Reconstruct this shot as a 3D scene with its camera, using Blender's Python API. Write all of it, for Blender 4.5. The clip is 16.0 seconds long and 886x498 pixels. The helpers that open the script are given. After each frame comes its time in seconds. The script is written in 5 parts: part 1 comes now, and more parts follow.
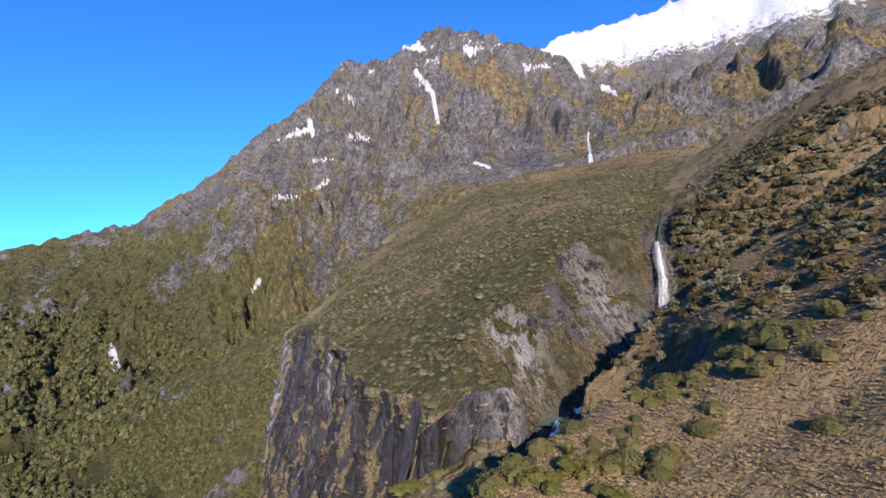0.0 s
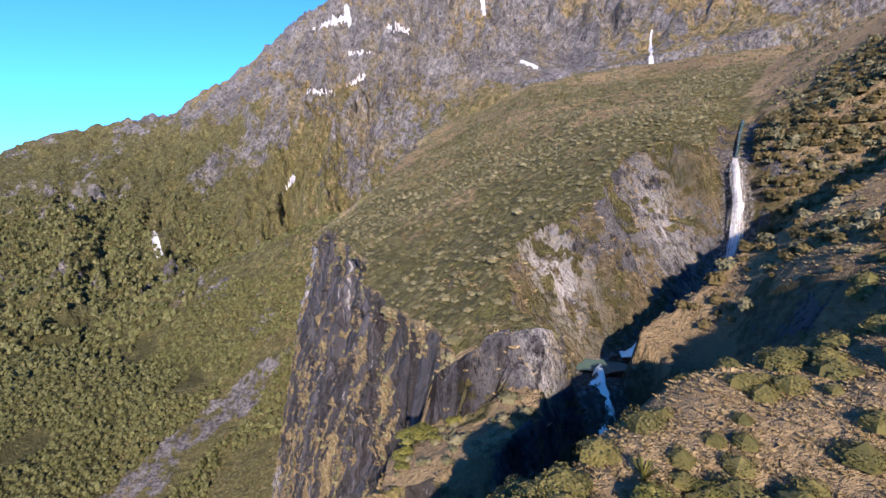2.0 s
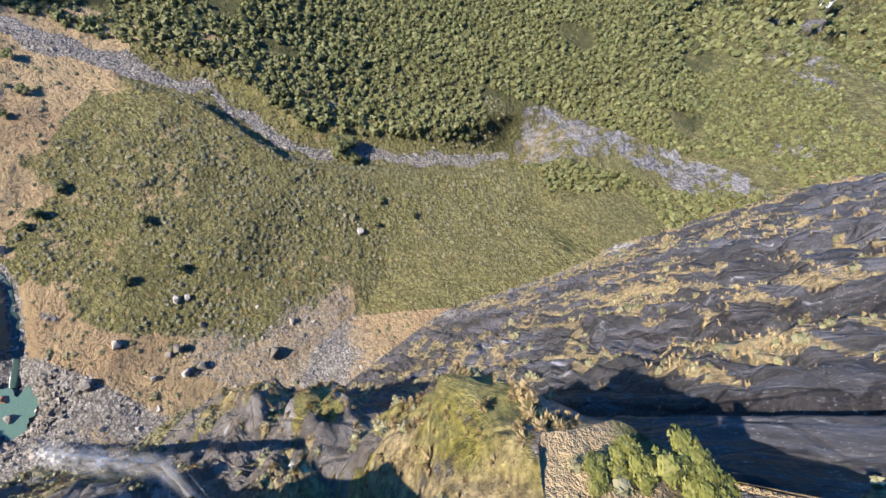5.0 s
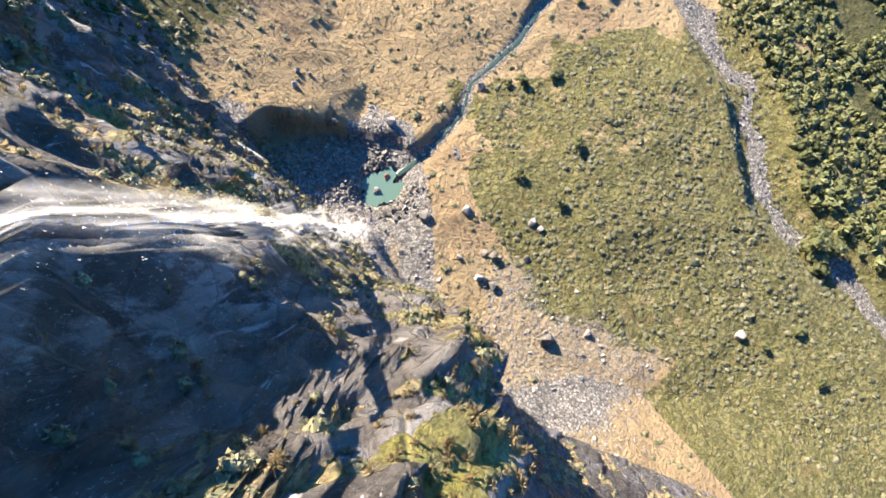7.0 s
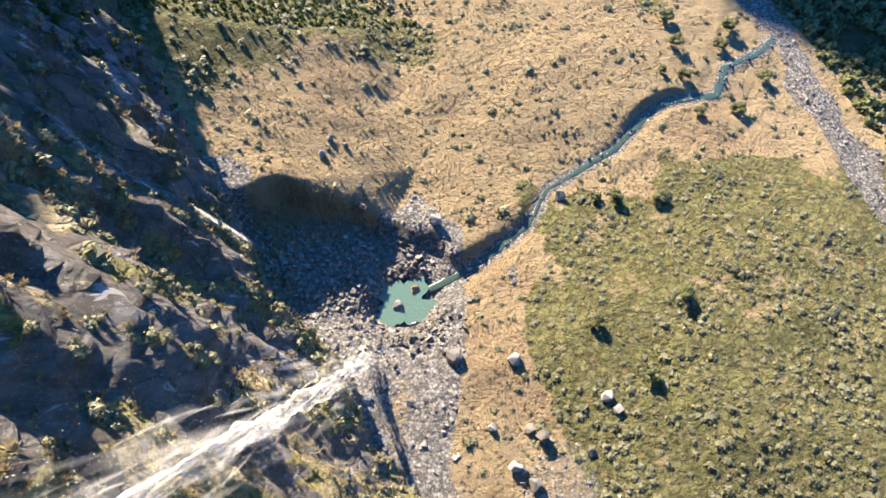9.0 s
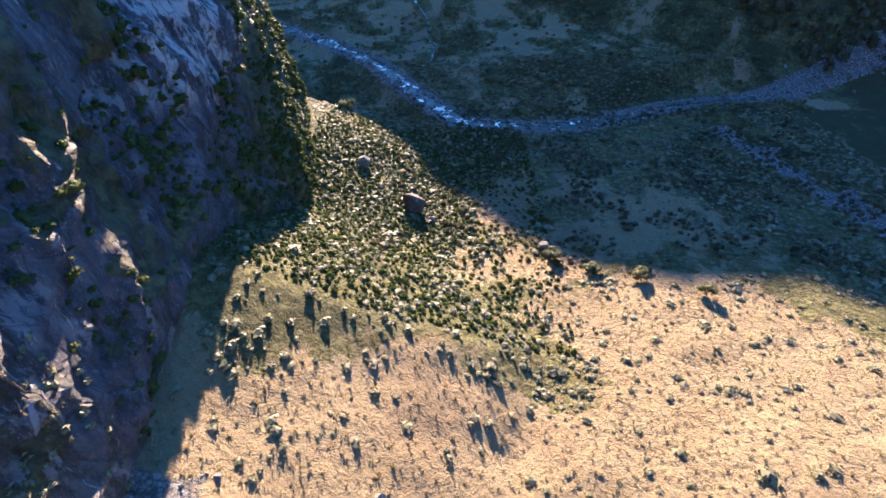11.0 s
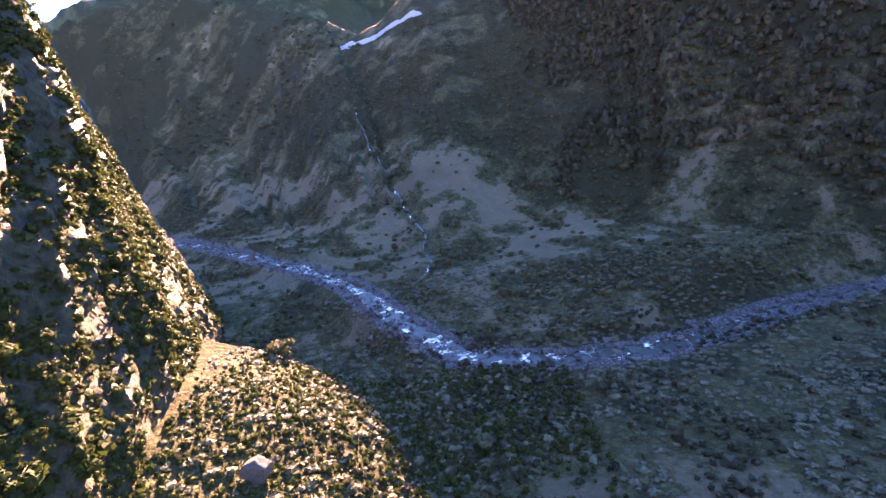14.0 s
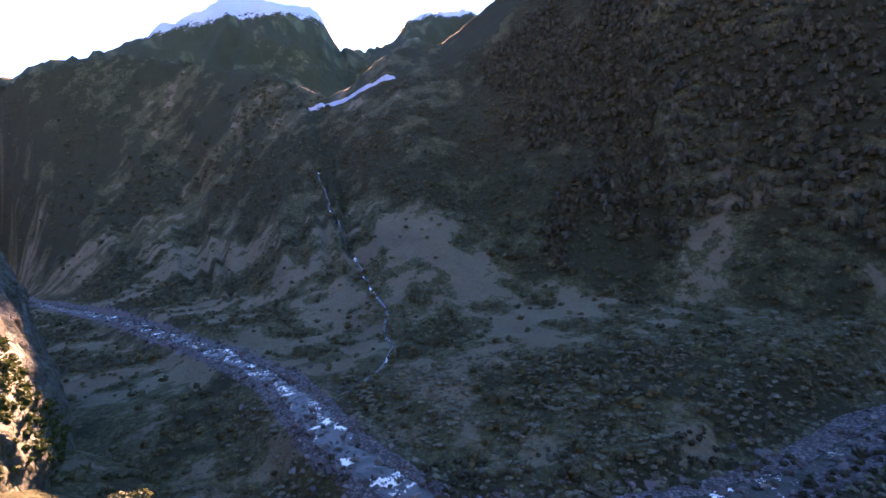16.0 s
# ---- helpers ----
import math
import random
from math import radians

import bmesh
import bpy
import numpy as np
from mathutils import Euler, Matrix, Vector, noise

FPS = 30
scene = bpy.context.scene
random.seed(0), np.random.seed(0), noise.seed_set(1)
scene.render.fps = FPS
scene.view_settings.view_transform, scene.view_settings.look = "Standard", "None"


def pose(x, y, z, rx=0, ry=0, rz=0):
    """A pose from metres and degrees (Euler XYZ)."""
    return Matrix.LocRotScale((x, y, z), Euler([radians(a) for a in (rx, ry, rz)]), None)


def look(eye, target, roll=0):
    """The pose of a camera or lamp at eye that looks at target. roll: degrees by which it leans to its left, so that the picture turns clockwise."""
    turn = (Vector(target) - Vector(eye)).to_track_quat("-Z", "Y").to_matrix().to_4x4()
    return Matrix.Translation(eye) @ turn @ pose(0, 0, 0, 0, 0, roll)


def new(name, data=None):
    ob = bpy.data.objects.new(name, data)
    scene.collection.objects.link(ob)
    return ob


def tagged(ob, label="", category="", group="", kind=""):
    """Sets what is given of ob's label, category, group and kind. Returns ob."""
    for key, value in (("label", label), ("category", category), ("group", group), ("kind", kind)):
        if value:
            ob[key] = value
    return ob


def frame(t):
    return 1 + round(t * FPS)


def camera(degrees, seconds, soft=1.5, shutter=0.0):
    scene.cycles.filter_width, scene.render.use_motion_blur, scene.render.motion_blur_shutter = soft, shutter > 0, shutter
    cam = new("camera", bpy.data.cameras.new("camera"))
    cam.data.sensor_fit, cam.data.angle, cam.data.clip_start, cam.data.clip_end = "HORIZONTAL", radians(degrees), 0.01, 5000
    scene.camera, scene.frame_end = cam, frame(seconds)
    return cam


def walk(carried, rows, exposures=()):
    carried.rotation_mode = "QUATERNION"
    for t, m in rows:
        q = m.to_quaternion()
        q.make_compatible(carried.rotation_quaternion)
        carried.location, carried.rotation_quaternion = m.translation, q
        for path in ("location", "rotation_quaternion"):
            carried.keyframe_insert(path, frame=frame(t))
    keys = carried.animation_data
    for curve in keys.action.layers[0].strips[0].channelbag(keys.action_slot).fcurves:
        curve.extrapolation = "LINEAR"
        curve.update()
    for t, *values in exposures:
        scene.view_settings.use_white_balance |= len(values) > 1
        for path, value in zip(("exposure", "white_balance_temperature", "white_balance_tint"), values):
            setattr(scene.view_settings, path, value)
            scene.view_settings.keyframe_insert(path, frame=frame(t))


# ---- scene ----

# ---------------------------------------------------------------- camera
cam = camera(84.5, 16.0)
ROWS = [
    (0.0, 0.15, -0.02, 170.47, 93.42, 2.13, 0.27),
    (0.5, 0.22, 2.69, 170.92, 90.54, 2.03, 0.53),
    (1.0, 0.37, 5.64, 171.21, 87.14, 1.56, 1.2),
    (1.5, 0.46, 8.85, 171.2, 84.64, 0.55, 2.56),
    (2.0, 0.46, 12.27, 170.93, 82.46, -1.0, 4.44),
    (2.5, 0.28, 16.18, 170.37, 79.89, -2.85, 6.46),
    (3.0, -0.18, 20.41, 169.46, 77.49, -5.3, 9.37),
    (3.5, -1.07, 24.85, 168.36, 73.21, -9.53, 15.31),
    (4.0, -2.47, 29.57, 166.39, 64.45, -18.16, 28.84),
    (4.5, -4.38, 33.92, 163.38, 49.07, -27.68, 52.23),
    (4.7, -5.37, 35.91, 161.48, 41.12, -30.06, 63.87),
    (5.0, -6.16, 37.59, 159.6, 28.12, -30.45, 83.46),
    (5.2, -7.23, 38.39, 157.94, 19.74, -28.75, 96.87),
    (7.3, -16.03, 45.77, 129.93, 10.31, -4.81, 148.89),
    (7.5, -17.65, 44.81, 126.41, 11.9, -4.43, 149.42),
    (8.0, -20.53, 41.87, 117.08, 15.85, -3.99, 150.85),
    (8.5, -23.82, 37.76, 107.65, 17.65, -3.36, 153.39),
    (9.0, -26.47, 32.42, 98.17, 17.99, -2.9, 158.78),
    (9.5, -28.46, 27.35, 88.3, 22.48, -2.84, 165.01),
    (10.0, -30.58, 21.74, 79.04, 35.04, -2.87, 170.92),
    (10.2, -32.25, 18.75, 75.55, 40.3, -2.67, 172.84),
    (12.3, -48.9, -32.67, 46.74, 64.67, 12.06, -168.87),
    (12.5, -48.69, -37.21, 44.92, 66.94, 11.66, -170.29),
    (13.0, -47.97, -48.63, 41.24, 72.56, 10.82, -172.51),
    (13.5, -47.17, -59.94, 38.53, 75.71, 9.68, -174.96),
    (14.0, -46.73, -71.0, 36.57, 78.85, 8.75, -177.43),
    (14.5, -46.52, -81.55, 35.19, 81.05, 8.08, -178.88),
    (15.0, -46.25, -91.84, 33.96, 82.98, 7.61, -179.95),
    (15.5, -45.87, -101.65, 32.92, 85.08, 7.29, 179.44),
    (16.0, -45.34, -110.74, 31.89, 86.83, 6.96, 179.22),
]

EXPOSURES = [(0.0, 0.85, 6800, 22), (2.5, 1.45, 6900, 26), (4.0, 1.8, 6500, 20), (5.2, 2.1, 6500, 14), (7.5, 2.75, 7200, 13), (9.5, 2.6, 7300, 14), (10.2, 2.7, 7300, 18), (12.3, 3.65, 9700, 48), (13.0, 3.9, 10600, 56), (14.0, 3.8, 11000, 62), (15.0, 3.55, 11600, 62), (16.0, 3.2, 11800, 58)]
walk(cam, [(t, pose(x, y, z, rx, ry, rz)) for t, x, y, z, rx, ry, rz in ROWS], EXPOSURES)

# ---------------------------------------------------------------- light
SUN_EL, SUN_X, SUN_Y = radians(22.6), 0.102, -0.995
world = bpy.data.worlds.new("sky")
scene.world = world
world.use_nodes = True
wn = world.node_tree
sky = wn.nodes.new("ShaderNodeTexSky")
sky.sky_type = "NISHITA"
sky.sun_disc = False
sky.sun_elevation = SUN_EL
sky.sun_rotation = math.atan2(SUN_X, SUN_Y)
sky.altitude = 1500
sky.air_density, sky.dust_density, sky.ozone_density = 1.0, 0.15, 3.0
tint = wn.nodes.new("ShaderNodeMix")
tint.data_type, tint.blend_type = "RGBA", "MULTIPLY"
tint.inputs[0].default_value = 1.0
tint.inputs[7].default_value = (0.14, 0.68, 1.2, 1)
wn.links.new(sky.outputs[0], tint.inputs[6])
wn.links.new(tint.outputs[2], wn.nodes["Background"].inputs[0])
wn.nodes["Background"].inputs[1].default_value = 0.13
sun = new("sun", bpy.data.lights.new("sun", "SUN"))
sun.data.energy = 5.0
sun.data.angle = radians(0.55)
sun.data.color = (1.0, 0.91, 0.77)
c = math.cos(SUN_EL)
sun.matrix_world = look((SUN_X * c * 500, SUN_Y * c * 500, math.sin(SUN_EL) * 500), (0, 0, 0))

# ---------------------------------------------------------------- noise
def hash2(ix, iy, seed):
    h = (ix.astype(np.int64) * 374761393 + iy.astype(np.int64) * 668265263 + seed * 974711) & 0xFFFFFFFF
    h = ((h ^ (h >> 13)) * 1274126177) & 0xFFFFFFFF
    return ((h ^ (h >> 16)) & 0xFFFF) / 65535.0


def vnoise(x, y, seed=0):
    """Smooth value noise, -1 to 1."""
    ix, iy = np.floor(x), np.floor(y)
    fx, fy = x - ix, y - iy
    fx, fy = fx * fx * fx * (fx * (fx * 6 - 15) + 10), fy * fy * fy * (fy * (fy * 6 - 15) + 10)
    a, b = hash2(ix, iy, seed), hash2(ix + 1, iy, seed)
    c, d = hash2(ix, iy + 1, seed), hash2(ix + 1, iy + 1, seed)
    return (a + (b - a) * fx + (c - a) * fy + (a - b - c + d) * fx * fy) * 2 - 1


def fbm(x, y, octaves=4, seed=0, gain=0.5):
    out, amp = 0 * x, 1.0
    for k in range(octaves):
        out = out + amp * vnoise(x * 2.03**k + 17.3 * k, y * 2.03**k - 9.1 * k, seed + k)
        amp *= gain
    return out


def ridged(x, y, octaves=4, seed=0, gain=0.5):
    out, amp = 0 * x, 1.0
    for k in range(octaves):
        out = out + amp * (1 - 2 * np.abs(vnoise(x * 2.07**k + 5.7 * k, y * 2.07**k + 3.1 * k, seed + k)))
        amp *= gain
    return out


def ramp(x, a, b):
    t = np.clip((x - a) / (b - a), 0, 1)
    return t * t * (3 - 2 * t)


def keyed(x, keys, column):
    return np.interp(x, [k[0] for k in keys], [k[column] for k in keys])


def line_near(x, y, pts):
    """Distance to a polyline, the value carried along it (third numbers) and the side (positive: to its left)."""
    best, val, side = np.full(np.shape(x), 1e9), np.zeros(np.shape(x)), np.zeros(np.shape(x))
    for (x0, y0, z0), (x1, y1, z1) in zip(pts, pts[1:]):
        dx, dy = x1 - x0, y1 - y0
        u = np.clip(((x - x0) * dx + (y - y0) * dy) / (dx * dx + dy * dy), 0, 1)
        d = np.hypot(x - x0 - u * dx, y - y0 - u * dy)
        near = d < best
        best = np.where(near, d, best)
        val = np.where(near, z0 + u * (z1 - z0), val)
        side = np.where(near, np.sign(dx * (y - y0) - dy * (x - x0)), side)
    return best, val, side


# ---------------------------------------------------------------- the lie of the land
# cliff line: y, x of the rim, x of the toe, z of the toe
WALL = [(-260, 110, 75, -4), (-210, 98, 34, -5), (-191, 81, 24, -6), (-175, 62, 19, 2), (-150, 34, 8, 2), (-125, 26, 3, -1), (-115, 24, 1, -2), (-101, 23, 0, -1),
        (-80, 25, 4, 10), (-60, 24, 5, 15), (-41, 20, 2, 11), (-20, 20, -2, 8), (-3, 17, -4, 1), (6, 13, -6, -3), (13, 9.5, -10.5, -2), (21, 5, -16, -2), (30, 0.5, -16.5, 0), (35, -2.5, -17, 0), (39, -3, -18.5, 0), (43, 0, -20, 1),
        (47, -1.5, -20, 2), (48.6, -3, -20, 2), (49.8, -7, -21, 3), (54, -7.2, -22, 3), (56.6, -5.6, -22, 4), (57.4, -4.6, -23, 4), (58.3, -1.0, -23, 4), (60, -1.7, -23, 4), (62, -2.6, -23, 4), (66, -4.3, -24, 4), (70, -5.8, -25, 5), (74, -7.5, -27, 5), (88, -15, -31, 7), (125, -31, -58, 18),
        (163, -48, -70, 30), (186, -60, -78, 40), (191, -61, -82, 42), (204, -52, -86, 46), (235, -40, -92, 54), (300, -30, -110, 95), (360, -10, -120, 140)]
GULLY = [(110, 215, 228), (75, 160, 203), (56, 125, 182), (47.5, 108.5, 176), (43.5, 97, 163), (38, 90.3, 156.6), (32, 83.2, 154.4), (26, 76.2, 153.2), (21, 72.6, 150.4),
         (16.8, 70, 149.6), (14.2, 66.3, 150.1), (13.3, 62.8, 149.9), (13.5, 61.4, 148.8), (14.3, 59.5, 144.6), (14, 57, 141.5), (11, 51.5, 138), (5, 45.8, 134), (0.5, 43, 131), (-5, 41.5, 128)]
# streams on the valley floor: x, y, z
BROOK = [(-31, 10, -11.8), (-42, 9, -11.2), (-50, 8, -10.9), (-66, 3, -10.8), (-74, -4, -10.85), (-84, -6, -10.9), (-96, -8.5, -11.0), (-108, -14.5, -11.2), (-116, -16.5, -11.4), (-131, -14.2, -11.9), (-138.5, -21.5, -12.4), (-153.5, -23.4, -13.3), (-162, -27, -14.2)]
GRAVEL = [(-150, 182, 6), (-141, 150, 2), (-136, 112, -3), (-134, 90, -5), (-133, 78, -6), (-146, 55, -8), (-152, 46, -8.5), (-153, 30, -10), (-158, 4, -12), (-163, -35, -14.5), (-160, -75, -17), (-150, -130, -19), (-140, -180, -20)]
RIVER = [(650, -850, 14), (479, -692, 8), (121, -358, 3), (70, -306, 1.5), (28, -265, -1), (0, -236, -4), (-22, -203, -9), (-40, -184, -13.5), (-62, -180, -15), (-84, -183, -16.5), (-104, -191, -17.5), (-128, -205, -19), (-156, -214, -21), (-200, -222, -25), (-320, -250, -32)]
FLOOR = [(-400, 4), (-300, -2), (-230, -6), (-200, -14), (-150, -15), (-95, -13.5), (-40, -10.3), (-12, -10.2), (0, -9.6), (12, -7.6), (30, -1.8), (60, 0.5), (110, 3)]
POOL = (-31.5, 10.5)
# mountains, by bearing from a middle: degrees to the left of +y, radius and height of the foot, radius and height of the crest
NORTH = [(-90, 330, 300, 800, 420), (-60, 350, 300, 900, 500), (-40, 420, 295, 1000, 520), (-27, 480, 290, 1000, 505), (-19.5, 500, 290, 1000, 534), (-10.6, 530, 285, 1130, 692),
         (-5.3, 520, 275, 1150, 733), (0.3, 500, 250, 1150, 769), (6.3, 470, 200, 1130, 692), (11.7, 400, 120, 1120, 650), (14.4, 330, 60, 1100, 568), (19.4, 300, 30, 1080, 486), (25.8, 290, 10, 1050, 378),
         (32.2, 280, 5, 1050, 291), (37.8, 280, 0, 1100, 264), (42.5, 280, 0, 1100, 235), (50, 280, -5, 1000, 160), (60, 270, -8, 1000, 140), (90, 230, -12, 800, 130), (110, 240, -15, 700, 120)]
FARNORTH = [(-90, 1300, 400, 1900, 900), (-45, 1300, 400, 1900, 1180), (-27, 1300, 450, 1900, 1130), (-20, 1300, 450, 1900, 1105), (-15, 1300, 450, 1900, 1105), (-11, 1300, 450, 1900, 1040), (-4, 1300, 300, 1900, 500), (8, 1300, 0, 1900, 100), (40, 1900, 0, 3000, 60), (47, 1900, 0, 3000, 150), (53, 1900, 0, 3000, 235), (62, 1900, 0, 3000, 300), (100, 1900, 0, 3000, 200)]
SOUTH = [(80, 230, -15, 700, 50), (100, 220, -18, 560, 70), (120, 190, -20, 470, 120), (131, 175, -19, 340, 176), (140, 165, -18, 340, 181), (154, 168, -12, 342, 184), (160, 170, -10, 480, 285), (165, 172, -6, 490, 262), (171, 175, -4, 497, 236), (174.6, 172, -2, 493, 216), (177, 170, -1, 492, 206), (181, 168, 0, 490, 204), (183.7, 170, 0, 491, 200), (185.4, 172, 0, 492, 189), (186.8, 175, 0, 493, 181), (188.1, 178, 0, 494, 172), (190.4, 185, 0, 498, 166), (196, 190, 0, 600, 222), (205, 200, 2, 750, 290), (209.5, 245, 5, 830, 325), (214, 330, 7, 870, 325), (216, 392, 7, 890, 320), (218, 475, 8, 910, 315), (220, 610, 9, 960, 305), (222, 850, 10, 1150, 320), (235, 1000, 22, 1400, 330), (260, 700, 40, 1200, 300)]
FARSOUTH = [(165, 900, 200, 1500, 300), (173, 900, 200, 1450, 640), (177, 900, 200, 1450, 650), (180.5, 900, 250, 1450, 622), (182.3, 900, 250, 1450, 562), (186, 900, 250, 1450, 546), (188.5, 900, 250, 1450, 558), (190.2, 900, 250, 1450, 680), (200, 900, 300, 1450, 715), (211, 900, 300, 1450, 570), (217, 950, 250, 1450, 510), (221, 1150, 200, 1550, 480), (235, 1300, 200, 1700, 450)]

SNOWBEDS = [(2.5, 23.3, 0.7, 21.2, 0.32), (0.7, 21.2, 0.2, 18.1, 0.27), (11.9, 21.2, 10.1, 20.4, 0.32), (18.5, 15.9, 15.2, 17.3, 0.27), (15.2, 18.3, 14.9, 16.8, 0.32), (19.5, 9.8, 16.5, 9.7, 0.21), (14.9, 10.6, 13.3, 11.5, 0.27), (14.9, 13.8, 12.6, 14.1, 0.21), (10.6, 16.5, 8.5, 16.3, 0.27), (-4.0, 13.3, -5.8, 12.6, 0.21), (21.7, -0.6, 20.9, 0.4, 0.37), (4.1, 26.2, 1.6, 25.8, 0.27), (-3.2, 25.5, -5.4, 25.6, 0.27), (-10.5, 23.0, -13.2, 23.1, 0.21), (-15.8, 23.4, -16.8, 21.7, 0.43), (-19.1, 20.0, -20.2, 19.3, 0.32), (-22.9, 22.7, -25.0, 23.1, 0.27), (-17.1, 15.2, -17.3, 12.1, 0.21), (34.5, -5.4, 34.0, -7.4, 0.37)]


def bearing_slope(x, y, cx, cy, keys, curve, seed, rough):
    r = np.hypot(x - cx, y - cy)
    az = np.degrees(np.arctan2(-(x - cx), y - cy))
    if keys[-1][0] > 180:
        az = np.where(az < keys[0][0] - 60, az + 360, az)
    r0, z0, r1, z1 = (keyed(az, keys, k) for k in (1, 2, 3, 4))
    u = (r - r0) / (r1 - r0)
    up = np.clip(u, 0, 1)
    z = z0 + (z1 - z0) * up ** (curve + 1.1 * ramp(az, 194, 208))
    z = np.where(u < 0, z0 + (r - r0) * (0.35 + 1.4 * ramp(z0, 40, 200)), z)
    z = np.where(u > 1, z1 - (r - r1) * 0.6, z)
    # spurs and gullies that run down the slope
    a = np.radians(az) * r1
    n = ridged(a / 150 + fbm(a / 300, r / 260, 2, seed + 9), r / 520, 5, seed, 0.52)
    n2 = ridged(a / 60, r / 70, 4, seed + 20, 0.55)
    grow = ramp(u, 0.0, 0.35) * (1 - 0.75 * ramp(u, 0.75, 1.0))
    n3 = ridged(a / 24 + n2 * 0.4 + z / 60, r / 34 + z / 40, 5, seed + 27, 0.62)
    rough = rough * (1 - 0.55 * ramp(az, 17, 27) * (az < 120))
    outside = np.maximum(keys[0][0] - az, az - keys[-1][0])
    return z + rough * grow * (n * 30 - 12) + rough * ramp(u, 0, 0.3) * (n2 * 8.0 + n3 * 7.5) - np.maximum(0, outside) * 30


def floor_height(x, y):
    z = keyed(y, FLOOR, 1) - 0.06 * np.maximum(0, -110 - x)
    z = z + 0.30 * np.clip(y - 112, 0, 150) * ramp(-x, 30, 90) + 0.1 * np.clip(y - 180, 0, 100)
    toe = keyed(y, WALL, 2)
    tz = keyed(y, WALL, 3)
    gap = np.maximum(0, toe - x)
    z = np.maximum(z, tz + 1.0 - gap * 0.45 - 40 * ramp(-y, 205, 245))
    z = z + fbm(x / 28, y / 28, 4, 3) * 0.9 + fbm(x / 5, y / 5, 2, 8) * 0.16
    for line, w, deep in ((BROOK, 1.5, 2.2), (GRAVEL, 4.0, 1.0), (RIVER, 8.0, 1.0)):
        d, bed, _ = line_near(x, y, line)
        z = np.where(d < w * 6, np.minimum(z, bed + deep * (np.maximum(0, d - w) * 0.3 + np.maximum(0, d - w) ** 2 * 0.07)), z)
        z = z + (np.maximum(z, bed) - z) * (1 - ramp(d, w * 0.6, w * 1.6))
    # the scoop that the fall has cut: a steep bank to its south, bouldery ground below
    d, _, side = line_near(x, y, [(-2, -15, 0), (-15, -20, 0), (-28, -12, 0), (-40, -2, 0), (-48, 5, 0)])
    d = d * side + 1.2 * fbm(x / 6, y / 6, 3, 15)
    within = ramp(-x, 1, 6) * (1 - ramp(-x, 42, 50)) * (1 - ramp(y, 8, 16))
    z = z + within * (1.3 * ramp(d, -1, 1) * (1 - ramp(d, 1.5, 12)))
    low = np.minimum(z, -11.0 + 0.34 * np.maximum(0, x + 30))
    z = z + (low - z) * within * ramp(-d, -1.2, 1.2) * (1 - ramp(-d, 20, 30))
    d = np.hypot((x - POOL[0]) / 1.15, y - POOL[1])
    z = z + (-12.2 - z) * (1 - ramp(d, 4.5, 9.0))
    return z


def ground_height(x, y):
    z = floor_height(x, y)
    z = np.maximum(z, bearing_slope(x, y, 0, 0, NORTH, 1.25, 30, 1.3))
    z = np.maximum(z, bearing_slope(x, y, 0, 0, FARNORTH, 1.0, 60, 0.8))
    z = np.maximum(z, bearing_slope(x, y, -45, -110, SOUTH, 1.2, 90, 0.15))
    z = np.maximum(z, bearing_slope(x, y, -45, -110, FARSOUTH, 1.0, 120, 0.7))
    # tuck the sheet under the tableland
    rim = keyed(y, WALL, 1)
    inland = ramp(x - rim, -8, 10) * ramp(y, -250, -225) * (1 - ramp(np.hypot(x, y), 470, 520))
    return np.where(inland > 0, np.minimum(z, z - inland * (z + 20)), z)


